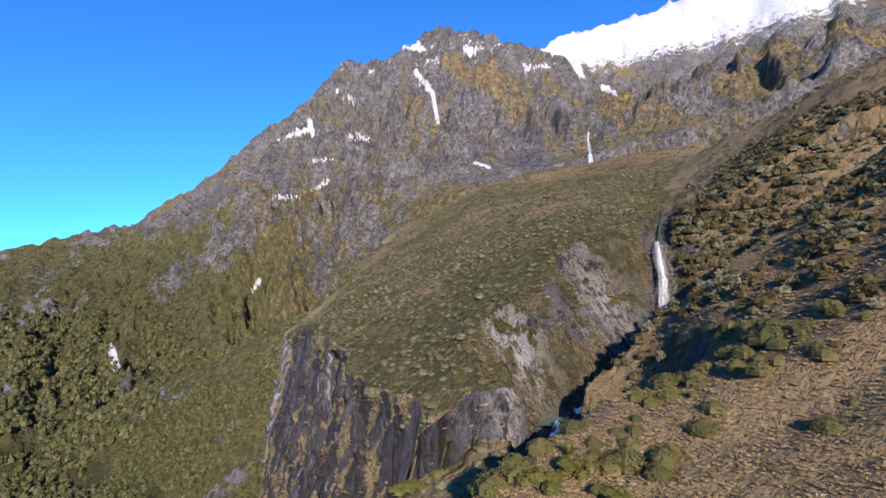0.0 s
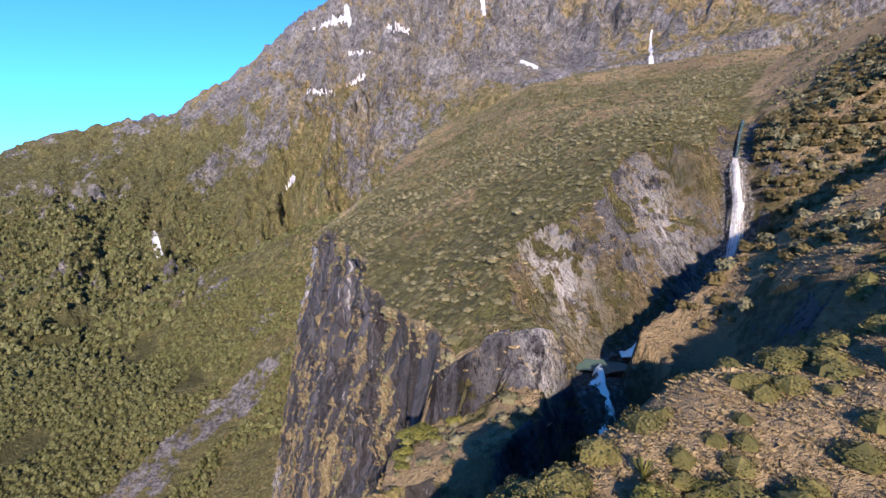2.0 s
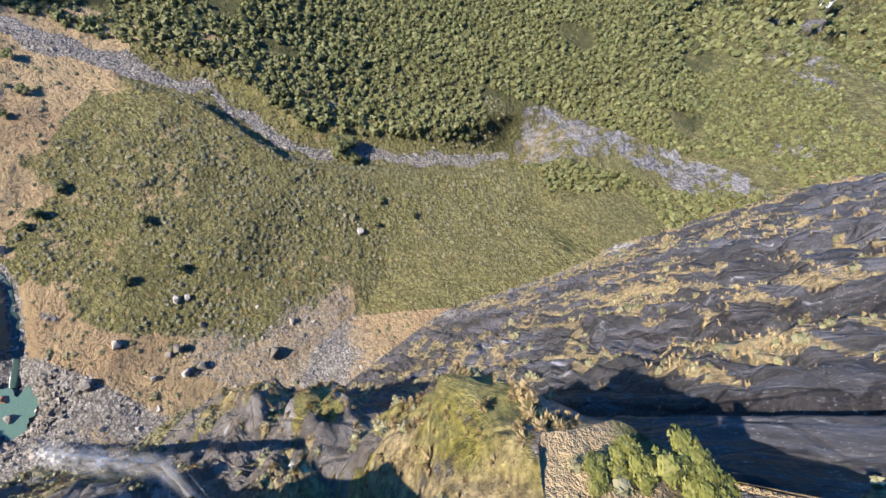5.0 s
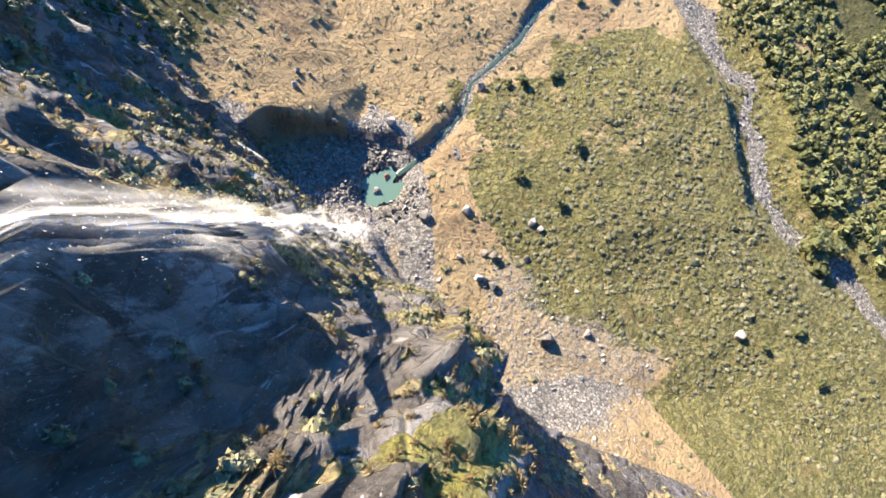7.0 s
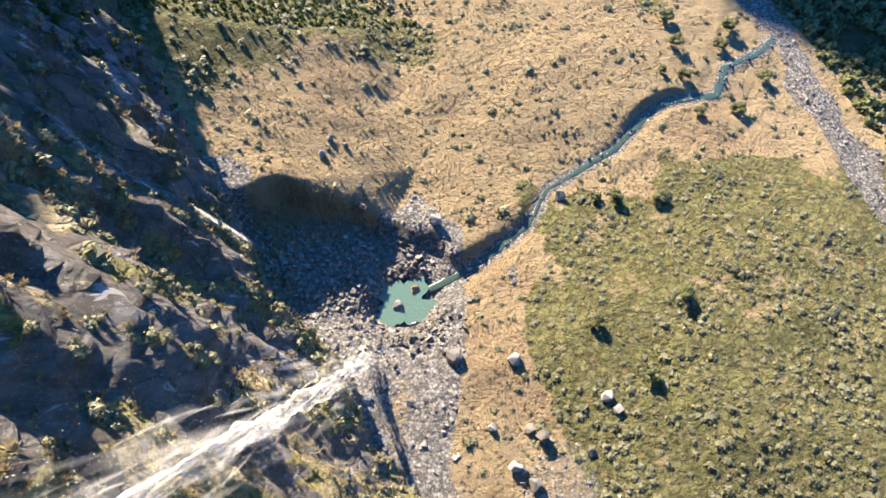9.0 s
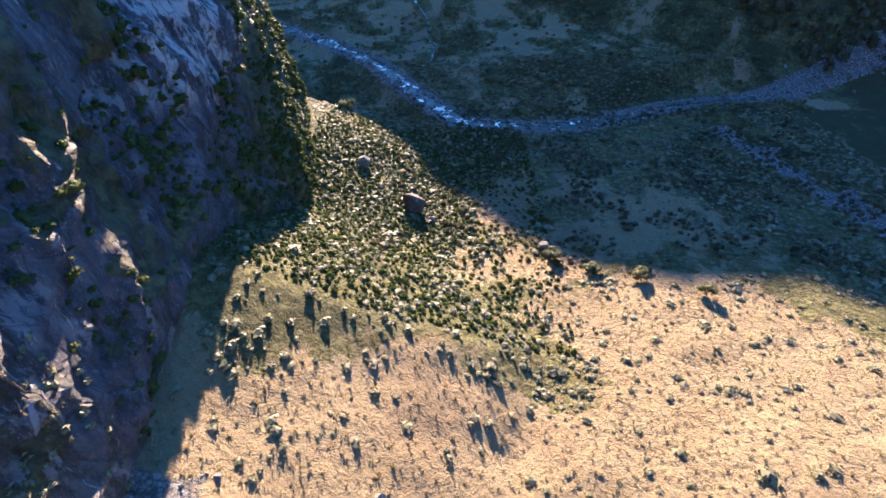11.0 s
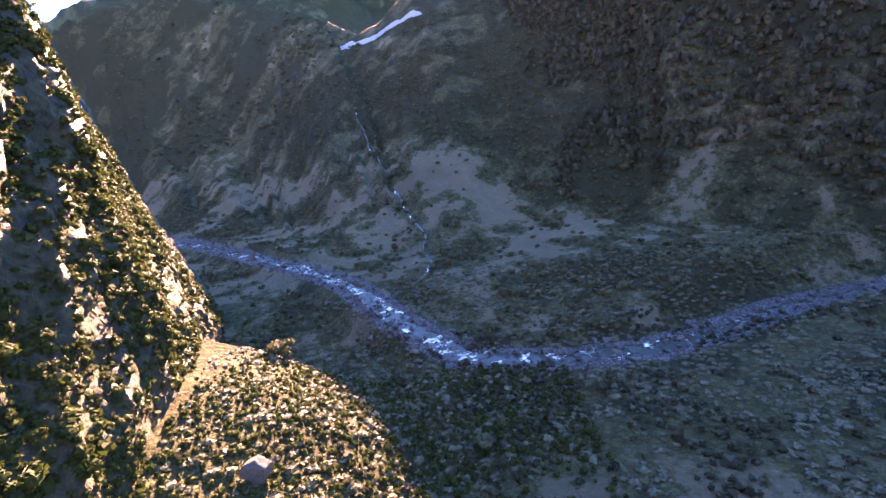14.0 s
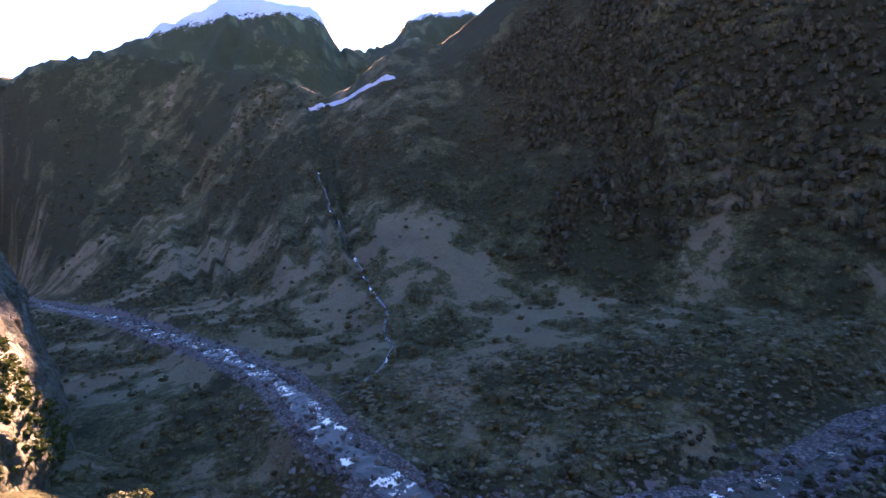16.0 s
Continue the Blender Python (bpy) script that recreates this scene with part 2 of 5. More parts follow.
def table_height(x, y):
    west = 154 + 0.5 * (np.minimum(x, 24) + 14) + 0.15 * np.maximum(0, x - 24) + 0.25 * (y - 85) - 0.0035 * np.maximum(0, y - 300) ** 2 - 0.1 * np.clip(y - 150, 0, 60) * ramp(-x, 28, 58)
    west = west + 2.6 * np.exp(-(((x - 6) / 9) ** 2 + ((y - 71) / 12) ** 2))
    east = 156.8 + 0.24 * np.clip(x - 6, 0, 16) + 0.66 * np.maximum(0, x - 22) - 0.3 * np.clip(6 - x, 0, 4) - 0.9 * np.maximum(0, 2 - x) - 0.42 * np.maximum(0, -70 - y) - 0.06 * np.clip(y - 38, 0, 40)
    east = east - 0.25 * np.maximum(0, x - 110) + 2.0 * np.exp(-(((x - 5.5) / 4.0) ** 2 + ((y - 30) / 5.0) ** 2))
    east = east + 1.6 * ramp(y, 29, 36) * ramp(x, 1, 8) * (1 - ramp(y, 50, 75)) - 0.7 * np.clip(y - 41, 0, 12) * (1 - ramp(x, 20, 30)) * (1 - ramp(y, 60, 75)) + 0.1 * np.clip(x - 42, 0, 40) * ramp(y, 68, 92)
    d, bed, side = line_near(x, y, GULLY)
    sd = d * side
    t = ramp(-sd, -14, 14)
    z = east + (west - east) * t
    z = z + fbm(x / 40, y / 40, 4, 5) * np.where(side > 0, 1.5, 3.0) * ramp(d, 12, 40) + fbm(x / 7, y / 7, 3, 6) * 0.5
    wob = 2.0 * fbm(x / 9, y / 9, 4, 13) * ramp(d, 2, 10)
    crag = ridged(x / 13 + y / 30, y / 13, 5, 12, 0.55) + 0.45 * ridged(x / 3.6 + y / 9, y / 4.2, 4, 16, 0.6)
    west_slope = 1.45 + 2.2 * (1 - ramp(y, 56, 66)) + 0.3 * ramp(y, 95, 110)
    dd = np.maximum(0, d - 2.6 + wob)
    bank = (side > 0) * ramp(y, 62, 70)
    cut = bed + dd * np.where(side < 0, west_slope, 4.2) * (1 - bank) + bank * 1.9 * dd**0.7 + crag * np.where(side > 0, 0.7, 1.7) * ramp(d, 2.5, 9)
    # pool hollow, and the grassy shelf under the big slab
    cut = cut - 1.5 * np.exp(-(((x - 15.6) / 3.0) ** 2 + ((y - 69) / 2.2) ** 2))
    z = np.minimum(z, cut)
    shelf = 145.9 + 0.5 * (np.minimum(x, 4) + 6.5) + 0.03 * (y - 54) + 0.5 * fbm(x / 3, y / 3, 3, 14)
    w = (side < 0) * ramp(d, 1.5, 3.4) * (1 - ramp(y + 0.9 * fbm(x / 2.5, y / 2.5, 3, 17), 57.2, 58.6)) * (1 - ramp(x, 5, 9)) * ramp(y - 49.2 + 0.3 * (np.minimum(x, -2) + 7), -0.7, 0.7)
    return z + (shelf - z) * w + 3.2 * ridged(x / 2.6 + y / 5, y / 2.2, 4, 18, 0.6) * w * (1 - w)


# ---------------------------------------------------------------- node helpers
class Nodes:
    """Short hand for building a node material."""

    def __init__(self, name):
        self.m = bpy.data.materials.new(name)
        self.m.use_nodes = True
        self.t = self.m.node_tree
        self.bsdf = self.t.nodes["Principled BSDF"]
        self.out = self.t.nodes["Material Output"]
        self.pos = self.add("ShaderNodeNewGeometry").outputs["Position"]

    def add(self, kind):
        return self.t.nodes.new(kind)

    def put(self, socket, value):
        if isinstance(value, bpy.types.NodeSocket):
            self.t.links.new(value, socket)
        elif isinstance(value, (tuple, list)):
            socket.default_value = (*value, 1) if len(value) == 3 and len(socket.default_value) == 4 else value
        else:
            socket.default_value = value

    def scaled(self, vec, s):
        n = self.add("ShaderNodeVectorMath")
        n.operation = "MULTIPLY"
        self.put(n.inputs[0], vec)
        n.inputs[1].default_value = s
        return n.outputs[0]

    def noise(self, scale, detail=4, rough=0.6, vec=None, warp=0.0):
        n = self.add("ShaderNodeTexNoise")
        self.put(n.inputs["Vector"], vec or self.pos)
        n.inputs["Scale"].default_value, n.inputs["Detail"].default_value, n.inputs["Roughness"].default_value = scale, detail, rough
        n.inputs["Distortion"].default_value = warp
        return n.outputs[0]

    def voronoi(self, scale, vec=None, feature="F1"):
        n = self.add("ShaderNodeTexVoronoi")
        n.feature = feature
        self.put(n.inputs["Vector"], vec or self.pos)
        n.inputs["Scale"].default_value = scale
        return n.outputs["Distance"], n.outputs["Color"] if feature == "F1" else None

    def attr(self, name):
        n = self.add("ShaderNodeAttribute")
        n.attribute_name = name
        return n.outputs["Fac"]

    def math(self, op, a, b=0.0, clamp=False):
        n = self.add("ShaderNodeMath")
        n.operation, n.use_clamp = op, clamp
        self.put(n.inputs[0], a)
        self.put(n.inputs[1], b)
        return n.outputs[0]

    def step(self, v, a, b, lo=0.0, hi=1.0):
        n = self.add("ShaderNodeMapRange")
        n.interpolation_type = "SMOOTHSTEP"
        self.put(n.inputs[0], v)
        n.inputs[1].default_value, n.inputs[2].default_value, n.inputs[3].default_value, n.inputs[4].default_value = a, b, lo, hi
        return n.outputs[0]

    def mix(self, f, a, b, kind="MIX"):
        n = self.add("ShaderNodeMix")
        n.data_type, n.blend_type = "RGBA", kind
        self.put(n.inputs[0], f)
        self.put(n.inputs[6], a)
        self.put(n.inputs[7], b)
        return n.outputs[2]

    def bump(self, height, strength, distance):
        n = self.add("ShaderNodeBump")
        self.put(n.inputs["Height"], height)
        n.inputs["Strength"].default_value, n.inputs["Distance"].default_value = strength, distance
        self.put(self.bsdf.inputs["Normal"], n.outputs[0])

    def done(self, colour, rough=0.9, spec=0.2):
        self.put(self.bsdf.inputs["Base Color"], colour)
        self.put(self.bsdf.inputs["Roughness"], rough)
        self.bsdf.inputs["Specular IOR Level"].default_value = spec
        return self.m


def land_material():
    n = Nodes("land")
    big, mid, fine = n.noise(0.02, 5), n.noise(0.16, 6, 0.65), n.noise(1.1, 6, 0.7)
    tiny = n.noise(5.5, 4, 0.7)
    tawny = n.mix(mid, (0.23, 0.165, 0.09), (0.40, 0.315, 0.19))
    tawny = n.mix(n.step(fine, 0.5, 0.75), tawny, (0.42, 0.33, 0.18))
    tawny = n.mix(n.step(tiny, 0.58, 0.8, 0, 0.35), tawny, (0.14, 0.10, 0.05))
    rusty = n.mix(fine, (0.18, 0.12, 0.072), (0.30, 0.21, 0.13))
    tawny = n.mix(n.step(big, 0.5, 0.62, 0, 0.6), tawny, rusty)
    olive = n.mix(fine, (0.11, 0.108, 0.046), (0.28, 0.25, 0.125))
    olive = n.mix(n.step(tiny, 0.5, 0.75, 0, 0.6), olive, (0.19, 0.17, 0.06))
    dark = n.mix(fine, (0.034, 0.038, 0.017), (0.095, 0.095, 0.036))
    green = n.math("ADD", n.attr("green"), n.math("MULTIPLY", n.math("SUBTRACT", mid, 0.5), 1.1))
    green = n.math("ADD", green, n.math("MULTIPLY", n.math("SUBTRACT", n.noise(0.45, 5, 0.7), 0.5), 0.9))
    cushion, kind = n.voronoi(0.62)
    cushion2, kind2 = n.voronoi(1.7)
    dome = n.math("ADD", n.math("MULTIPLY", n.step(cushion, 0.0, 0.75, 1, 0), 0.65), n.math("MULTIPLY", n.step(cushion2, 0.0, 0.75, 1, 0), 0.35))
    olive = n.mix(n.step(n.math("ADD", kind, kind2), 0.5, 1.5), olive, n.mix(fine, (0.08, 0.085, 0.03), (0.18, 0.17, 0.06)))
    olive = n.mix(n.step(kind, 0.78, 0.9, 0, 0.6), olive, (0.20, 0.14, 0.065))
    # shade in the gaps between cushions, painted as a darker olive
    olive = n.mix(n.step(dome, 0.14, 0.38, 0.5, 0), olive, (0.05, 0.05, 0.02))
    leafy = n.step(green, 0.36, 0.56)
    soil = n.mix(leafy, tawny, olive)
    soil = n.mix(n.step(green, 0.75, 1.05), soil, dark)
    # bedrock: foliated grey schist with dark seams, pale faces and grass on its ledges
    lean = n.scaled(n.pos, (1.0, 1.0, 0.55))
    seam = n.noise(0.22, 9, 0.74, lean, 0.9)
    crag = n.noise(0.03, 8, 0.68, lean, 0.6)
    crack = n.noise(0.75, 8, 0.7, lean, 0.7)
    rock = n.mix(n.step(crag, 0.40, 0.60), (0.088, 0.088, 0.097), (0.215, 0.213, 0.218))
    rock = n.mix(n.step(seam, 0.36, 0.46, 0.92, 0), rock, (0.026, 0.025, 0.030))
    rock = n.mix(n.step(seam, 0.60, 0.72, 0, 0.6), rock, (0.38, 0.375, 0.37))
    rock = n.mix(n.step(crack, 0.38, 0.47, 0.9, 0), rock, (0.025, 0.023, 0.024))
    rock = n.mix(n.step(crack, 0.60, 0.68, 0, 0.4), rock, (0.42, 0.41, 0.40))
    gash = n.noise(0.10, 9, 0.78, lean, 1.4)
    rock = n.mix(n.step(gash, 0.40, 0.48, 0.75, 0), rock, (0.05, 0.05, 0.058))
    rock = n.mix(n.step(gash, 0.56, 0.63, 0, 0.5), rock, (0.36, 0.36, 0.365))
    ledge = n.math("ADD", n.math("MULTIPLY", n.noise(0.025, 6, 0.65), 0.5), n.math("MULTIPLY", n.noise(0.28, 8, 0.75), 0.5))
    ledge = n.math("ADD", ledge, n.math("MULTIPLY", n.attr("grassy"), 0.035))
    straw = n.mix(n.step(fine, 0.3, 0.7), (0.11, 0.085, 0.045), (0.27, 0.215, 0.12))
    straw = n.mix(n.step(mid, 0.45, 0.62), straw, n.mix(fine, (0.05, 0.052, 0.016), (0.15, 0.135, 0.045)))
    rock = n.mix(n.step(ledge, 0.525, 0.55, 0, 0.95), rock, straw)
    rock = n.mix(n.math("MULTIPLY", n.attr("pale"), n.step(n.noise(0.5, 7, 0.7, lean), 0.44, 0.54)), rock, (0.60, 0.59, 0.575))
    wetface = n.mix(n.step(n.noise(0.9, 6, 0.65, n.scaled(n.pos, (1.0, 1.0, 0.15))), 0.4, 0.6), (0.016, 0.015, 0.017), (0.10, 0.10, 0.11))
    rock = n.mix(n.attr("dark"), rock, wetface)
    rockiness = n.math("ADD", n.attr("rock"), n.math("MULTIPLY", n.math("SUBTRACT", n.noise(0.09, 9, 0.75, lean), 0.5), 1.5))
    land = n.mix(n.step(rockiness, 0.46, 0.54), soil, rock)
    grain, vegetal = n.noise(0.22, 8, 0.82, lean, 0.5), n.noise(0.5, 5, 0.8)
    coarse = n.mix(n.step(grain, 0.40, 0.62), (0.6, 0.6, 0.61), (1.6, 1.58, 1.55))
    coarse = n.mix(n.step(vegetal, 0.42, 0.6, 0.4, 0), coarse, n.mix(0.5, coarse, (0.4, 0.42, 0.4)))
    land = n.mix(n.attr("far"), land, n.mix(1.0, land, coarse, "MULTIPLY"))
    # stones of the stream beds and screes
    cell, tint = n.voronoi(1.5)
    cell2, tint2 = n.voronoi(5.0)
    stone = n.mix(0.5, n.mix(n.step(tint, 0.2, 0.9), (0.15, 0.14, 0.127), (0.46, 0.435, 0.40)), n.mix(n.step(tint2, 0.1, 0.9), (0.11, 0.103, 0.094), (0.38, 0.36, 0.33)))
    stone = n.mix(n.step(cell, 0.35, 0.7, 0, 0.7), stone, (0.07, 0.068, 0.065))
    gravel = n.math("ADD", n.attr("gravel"), n.math("MULTIPLY", n.math("SUBTRACT", fine, 0.5), 0.8))
    land = n.mix(n.step(gravel, 0.42, 0.6), land, stone)
    drift = n.math("ADD", n.math("MULTIPLY", n.noise(0.045, 8, 0.72), 0.6), n.math("MULTIPLY", n.noise(0.25, 6, 0.7), 0.4))
    snow = n.step(n.math("ADD", n.attr("snow"), n.math("MULTIPLY", n.math("SUBTRACT", drift, 0.5), 1.2)), 0.50, 0.54)
    land = n.mix(snow, land, (0.74, 0.77, 0.82))
    h = n.math("ADD", n.math("MULTIPLY", n.noise(0.45, 9, 0.72, lean), n.step(rockiness, 0.46, 0.54, 0.22, 1.0)), n.math("MULTIPLY", fine, 0.22))
    h = n.math("ADD", h, n.math("MULTIPLY", n.noise(0.07, 9, 0.74, lean), 6.5))
    h = n.math("ADD", h, n.math("MULTIPLY", n.math("MULTIPLY", dome, leafy), 0.55))
    n.bump(h, 1.0, 2.6)
    return n.done(land, 0.92, 0.15)


def cliff_material():
    n = Nodes("cliff rock")
    warp = n.add("ShaderNodeVectorMath")
    warp.operation = "MULTIPLY_ADD"
    bend = n.add("ShaderNodeTexNoise")
    n.put(bend.inputs["Vector"], n.pos)
    bend.inputs["Scale"].default_value, bend.inputs["Detail"].default_value = 0.06, 3
    n.put(warp.inputs[0], bend.outputs["Color"])
    warp.inputs[1].default_value = (9, 9, 9)
    n.put(warp.inputs[2], n.pos)
    flow = n.scaled(warp.outputs[0], (0.35, 1.0, 0.13))
    streak = n.noise(0.22, 6, 0.62, flow)
    streak2 = n.noise(1.0, 7, 0.7, flow)
    seam = n.noise(0.4, 9, 0.75, n.scaled(n.pos, (1.0, 1.0, 0.6)), 0.8)
    chip = n.noise(2.6, 7, 0.75)
    blotch, fine = n.noise(0.09, 6, 0.65), n.noise(2.2, 6, 0.7)
    rock = n.mix(n.step(streak2, 0.38, 0.62), (0.034, 0.033, 0.039), (0.10, 0.098, 0.111))
    rock = n.mix(n.step(chip, 0.58, 0.72, 0, 0.5), rock, (0.27, 0.27, 0.28))
    rock = n.mix(n.step(seam, 0.30, 0.40, 0.95, 0), rock, (0.018, 0.017, 0.018))
    wet = n.math("ADD", n.math("MULTIPLY", streak, 0.55), n.math("MULTIPLY", streak2, 0.45))
    wetness = n.math("MULTIPLY", n.step(wet, 0.48, 0.505), n.attr("wet"))
    rock = n.mix(wetness, rock, n.mix(n.step(chip, 0.4, 0.7), (0.010, 0.0095, 0.011), (0.04, 0.036, 0.037)))
    brown = n.mix(n.step(blotch, 0.4, 0.62), (0.05, 0.042, 0.034), (0.115, 0.095, 0.075))
    rock = n.mix(n.math("MULTIPLY", n.attr("brown"), 0.7), rock, brown)
    vein = n.step(n.noise(0.6, 8, 0.62, flow, 1.0), 0.62, 0.68, 0, 0.6)
    rock = n.mix(vein, rock, (0.44, 0.43, 0.425))
    pale = n.math("MULTIPLY", n.step(n.noise(0.5, 8, 0.7, n.scaled(n.pos, (0.5, 1.0, 0.4))), 0.46, 0.56), n.attr("pale"))
    rock = n.mix(pale, rock, n.mix(seam, (0.24, 0.235, 0.23), (0.50, 0.49, 0.47)))
    edge, _ = n.voronoi(0.28, n.scaled(warp.outputs[0], (1.0, 1.0, 0.5)), "DISTANCE_TO_EDGE")
    rock = n.mix(n.step(edge, 0.0, 0.03, 0.45, 0), rock, (0.012, 0.011, 0.012))
    rock = n.mix(n.step(n.noise(5.5, 5, 0.75, n.scaled(n.pos, (1.0, 1.0, 0.5))), 0.60, 0.66, 0, 0.75), rock, (0.42, 0.42, 0.43))
    straw = n.mix(n.step(fine, 0.35, 0.7), (0.12, 0.09, 0.045), (0.38, 0.30, 0.17))
    moss = n.mix(n.step(fine, 0.3, 0.7), (0.045, 0.045, 0.012), (0.24, 0.21, 0.055))
    grass = n.mix(n.math("MULTIPLY", n.step(blotch, 0.42, 0.6), n.step(n.attr("wet"), 0.85, 0.95, 1.0, 0.15)), straw, moss)
    damp = n.mix(n.step(n.noise(0.6, 7, 0.7), 0.35, 0.65), (0.035, 0.036, 0.018), (0.11, 0.105, 0.045))
    grass = n.mix(n.attr("mossy"), grass, damp)
    g = n.math("ADD", n.attr("grass"), n.math("MULTIPLY", n.math("SUBTRACT", n.math("ADD", n.math("MULTIPLY", n.noise(0.42, 8, 0.74, n.scaled(n.pos, (1.0, 1.0, 0.6))), 0.6), n.math("MULTIPLY", streak2, 0.4)), 0.5), 2.3))
    land = n.mix(n.step(g, 0.50, 0.58), rock, grass)
    h = n.math("ADD", n.math("MULTIPLY", seam, 1.4), n.math("ADD", n.math("MULTIPLY", fine, 0.25), n.math("MULTIPLY", n.step(g, 0.45, 0.7), 0.5)))
    h = n.math("ADD", h, n.math("MULTIPLY", n.step(edge, 0.0, 0.08), 0.35))
    n.bump(h, 1.0, 1.1)
    return n.done(land, n.step(wetness, 0, 1, 0.75, 0.4), 0.35)


def leaf_material(name, low, high, pale, back=0.12, gloss=0.25):
    n = Nodes(name)
    rnd = n.add("ShaderNodeNewGeometry").outputs["Random Per Island"]
    tone = n.attr("tone")
    col = n.mix(tone, low, high)
    col = n.mix(n.step(rnd, 0.55, 1.0, 0, 0.55), col, pale)
    big = n.noise(0.05, 4)
    patch = n.noise(0.28, 3, 0.6)
    col = n.mix(n.step(patch, 0.45, 0.62, 0, 0.55), col, low)
    col = n.mix(n.step(big, 0.4, 0.7, 0, 0.45), col, n.mix(0.5, col, (0.10, 0.085, 0.03)))
    n.bsdf.inputs["Subsurface Weight"].default_value = 0.0
    n.done(col, 0.62, gloss)
    tr = n.add("ShaderNodeBsdfTranslucent")
    n.put(tr.inputs[0], col)
    mixer = n.add("ShaderNodeMixShader")
    mixer.inputs[0].default_value = back
    n.t.links.new(n.bsdf.outputs[0], mixer.inputs[1])
    n.t.links.new(tr.outputs[0], mixer.inputs[2])
    n.t.links.new(mixer.outputs[0], n.out.inputs[0])
    return n.m


def stone_material(name, low, high, lichen=(0.45, 0.44, 0.40)):
    n = Nodes(name)
    a, b = n.noise(0.5, 8, 0.7), n.noise(3.0, 8, 0.72)
    isle = n.add("ShaderNodeNewGeometry").outputs["Random Per Island"]
    obr = n.add("ShaderNodeObjectInfo").outputs["Random"]
    pick = n.math("FRACT", n.math("ADD", isle, obr))
    col = n.mix(pick, low, high)
    col = n.mix(n.step(b, 0.35, 0.5, 0.7, 0), col, tuple(v * 0.35 for v in low))
    col = n.mix(n.step(a, 0.56, 0.66, 0, 0.6), col, lichen)
    n.bump(b, 0.7, 0.25)
    return n.done(col, 0.85, 0.25)


def water_material(name, colour, rough=0.06, gloss=0.25):
    n = Nodes(name)
    n.bump(n.noise(1.6, 5, 0.6), 0.35, 0.25)
    foam = n.attr("foam")
    f = n.step(n.math("ADD", foam, n.math("MULTIPLY", n.math("SUBTRACT", n.noise(0.9, 7, 0.75, n.scaled(n.pos, (1, 1, 0.4))), 0.5), 1.6)), 0.52, 0.68)
    col = n.mix(f, colour, (0.86, 0.92, 0.8))
    return n.done(col, n.step(f, 0, 1, rough, 0.7), gloss)


def spray_material(name, dense):
    """White falling water, torn into veils: part of it lets the light through."""
    n = Nodes(name)
    veil = n.noise(0.5, 7, 0.72, n.scaled(n.pos, (1.0, 1.0, 0.16)), 0.4)
    fleck = n.noise(3.2, 5, 0.75, n.scaled(n.pos, (1.0, 1.0, 0.3)))
    a = n.math("ADD", n.math("MULTIPLY", veil, 0.7), n.math("MULTIPLY", fleck, 0.3))
    a = n.math("MULTIPLY", n.step(a, 0.2, 0.8), n.attr("thick"))
    n.done((0.97, 0.97, 0.97), 0.8, 0.1)
    glow, clear, mixer, cut = n.add("ShaderNodeBsdfTranslucent"), n.add("ShaderNodeBsdfTransparent"), n.add("ShaderNodeMixShader"), n.add("ShaderNodeMixShader")
    glow.inputs[0].default_value = (0.95, 0.96, 0.97, 1)
    mixer.inputs[0].default_value = 0.8
    n.t.links.new(n.bsdf.outputs[0], mixer.inputs[1])
    n.t.links.new(glow.outputs[0], mixer.inputs[2])
    n.put(cut.inputs[0], n.math("MULTIPLY", a, dense, True))
    n.t.links.new(clear.outputs[0], cut.inputs[1])
    n.t.links.new(mixer.outputs[0], cut.inputs[2])
    n.t.links.new(cut.outputs[0], n.out.inputs[0])
    return n.m


LAND, CLIFF = land_material(), cliff_material()
FOREST = leaf_material("beech leaves", (0.062, 0.072, 0.026), (0.13, 0.138, 0.054), (0.20, 0.20, 0.10), 0.3)
# forest leaves for the shaded south side: the shade is put into their colour
SHADELEAF = leaf_material("shade-darkened forest leaves", (0.036, 0.036, 0.019), (0.09, 0.082, 0.04), (0.13, 0.115, 0.06), 0.3)
SPURLEAF = leaf_material("spur shrub leaves", (0.03, 0.046, 0.011), (0.056, 0.08, 0.021), (0.08, 0.102, 0.036), 0.3, 0.05)
DARKLEAF = leaf_material("dark shrub leaves", (0.078, 0.07, 0.03), (0.19, 0.15, 0.066), (0.27, 0.21, 0.10), 0.5)
SCRUB = leaf_material("scrub leaves", (0.078, 0.080, 0.042), (0.17, 0.16, 0.088), (0.28, 0.26, 0.165), 0.22)
SHRUBLEAF = leaf_material("olive shrub leaves", (0.075, 0.078, 0.028), (0.165, 0.15, 0.05), (0.23, 0.20, 0.08), 0.3)
STRAW = leaf_material("tussock blades", (0.20, 0.148, 0.076), (0.36, 0.28, 0.155), (0.44, 0.36, 0.22), 0.3)
STONE = stone_material("schist boulders", (0.10, 0.094, 0.086), (0.25, 0.235, 0.215), (0.32, 0.305, 0.275))
DARKSTONE = stone_material("wet dark stones", (0.056, 0.05, 0.043), (0.17, 0.152, 0.13), (0.25, 0.225, 0.19))
BARK = stone_material("bark", (0.06, 0.045, 0.03), (0.16, 0.13, 0.10), (0.3, 0.29, 0.25))
WATER = water_material("stream water", (0.034, 0.056, 0.044), 0.2, 0.18)
POOLWATER = water_material("pool water", (0.075, 0.13, 0.108), 0.25, 0.06)
FALLWATER = spray_material("falling water", 0.17)
FALLCORE = spray_material("dense falling water", 0.35)
CLEFTWATER, CLEFTCORE = spray_material("packed white water", 0.9), spray_material("packed water core", 2.2)


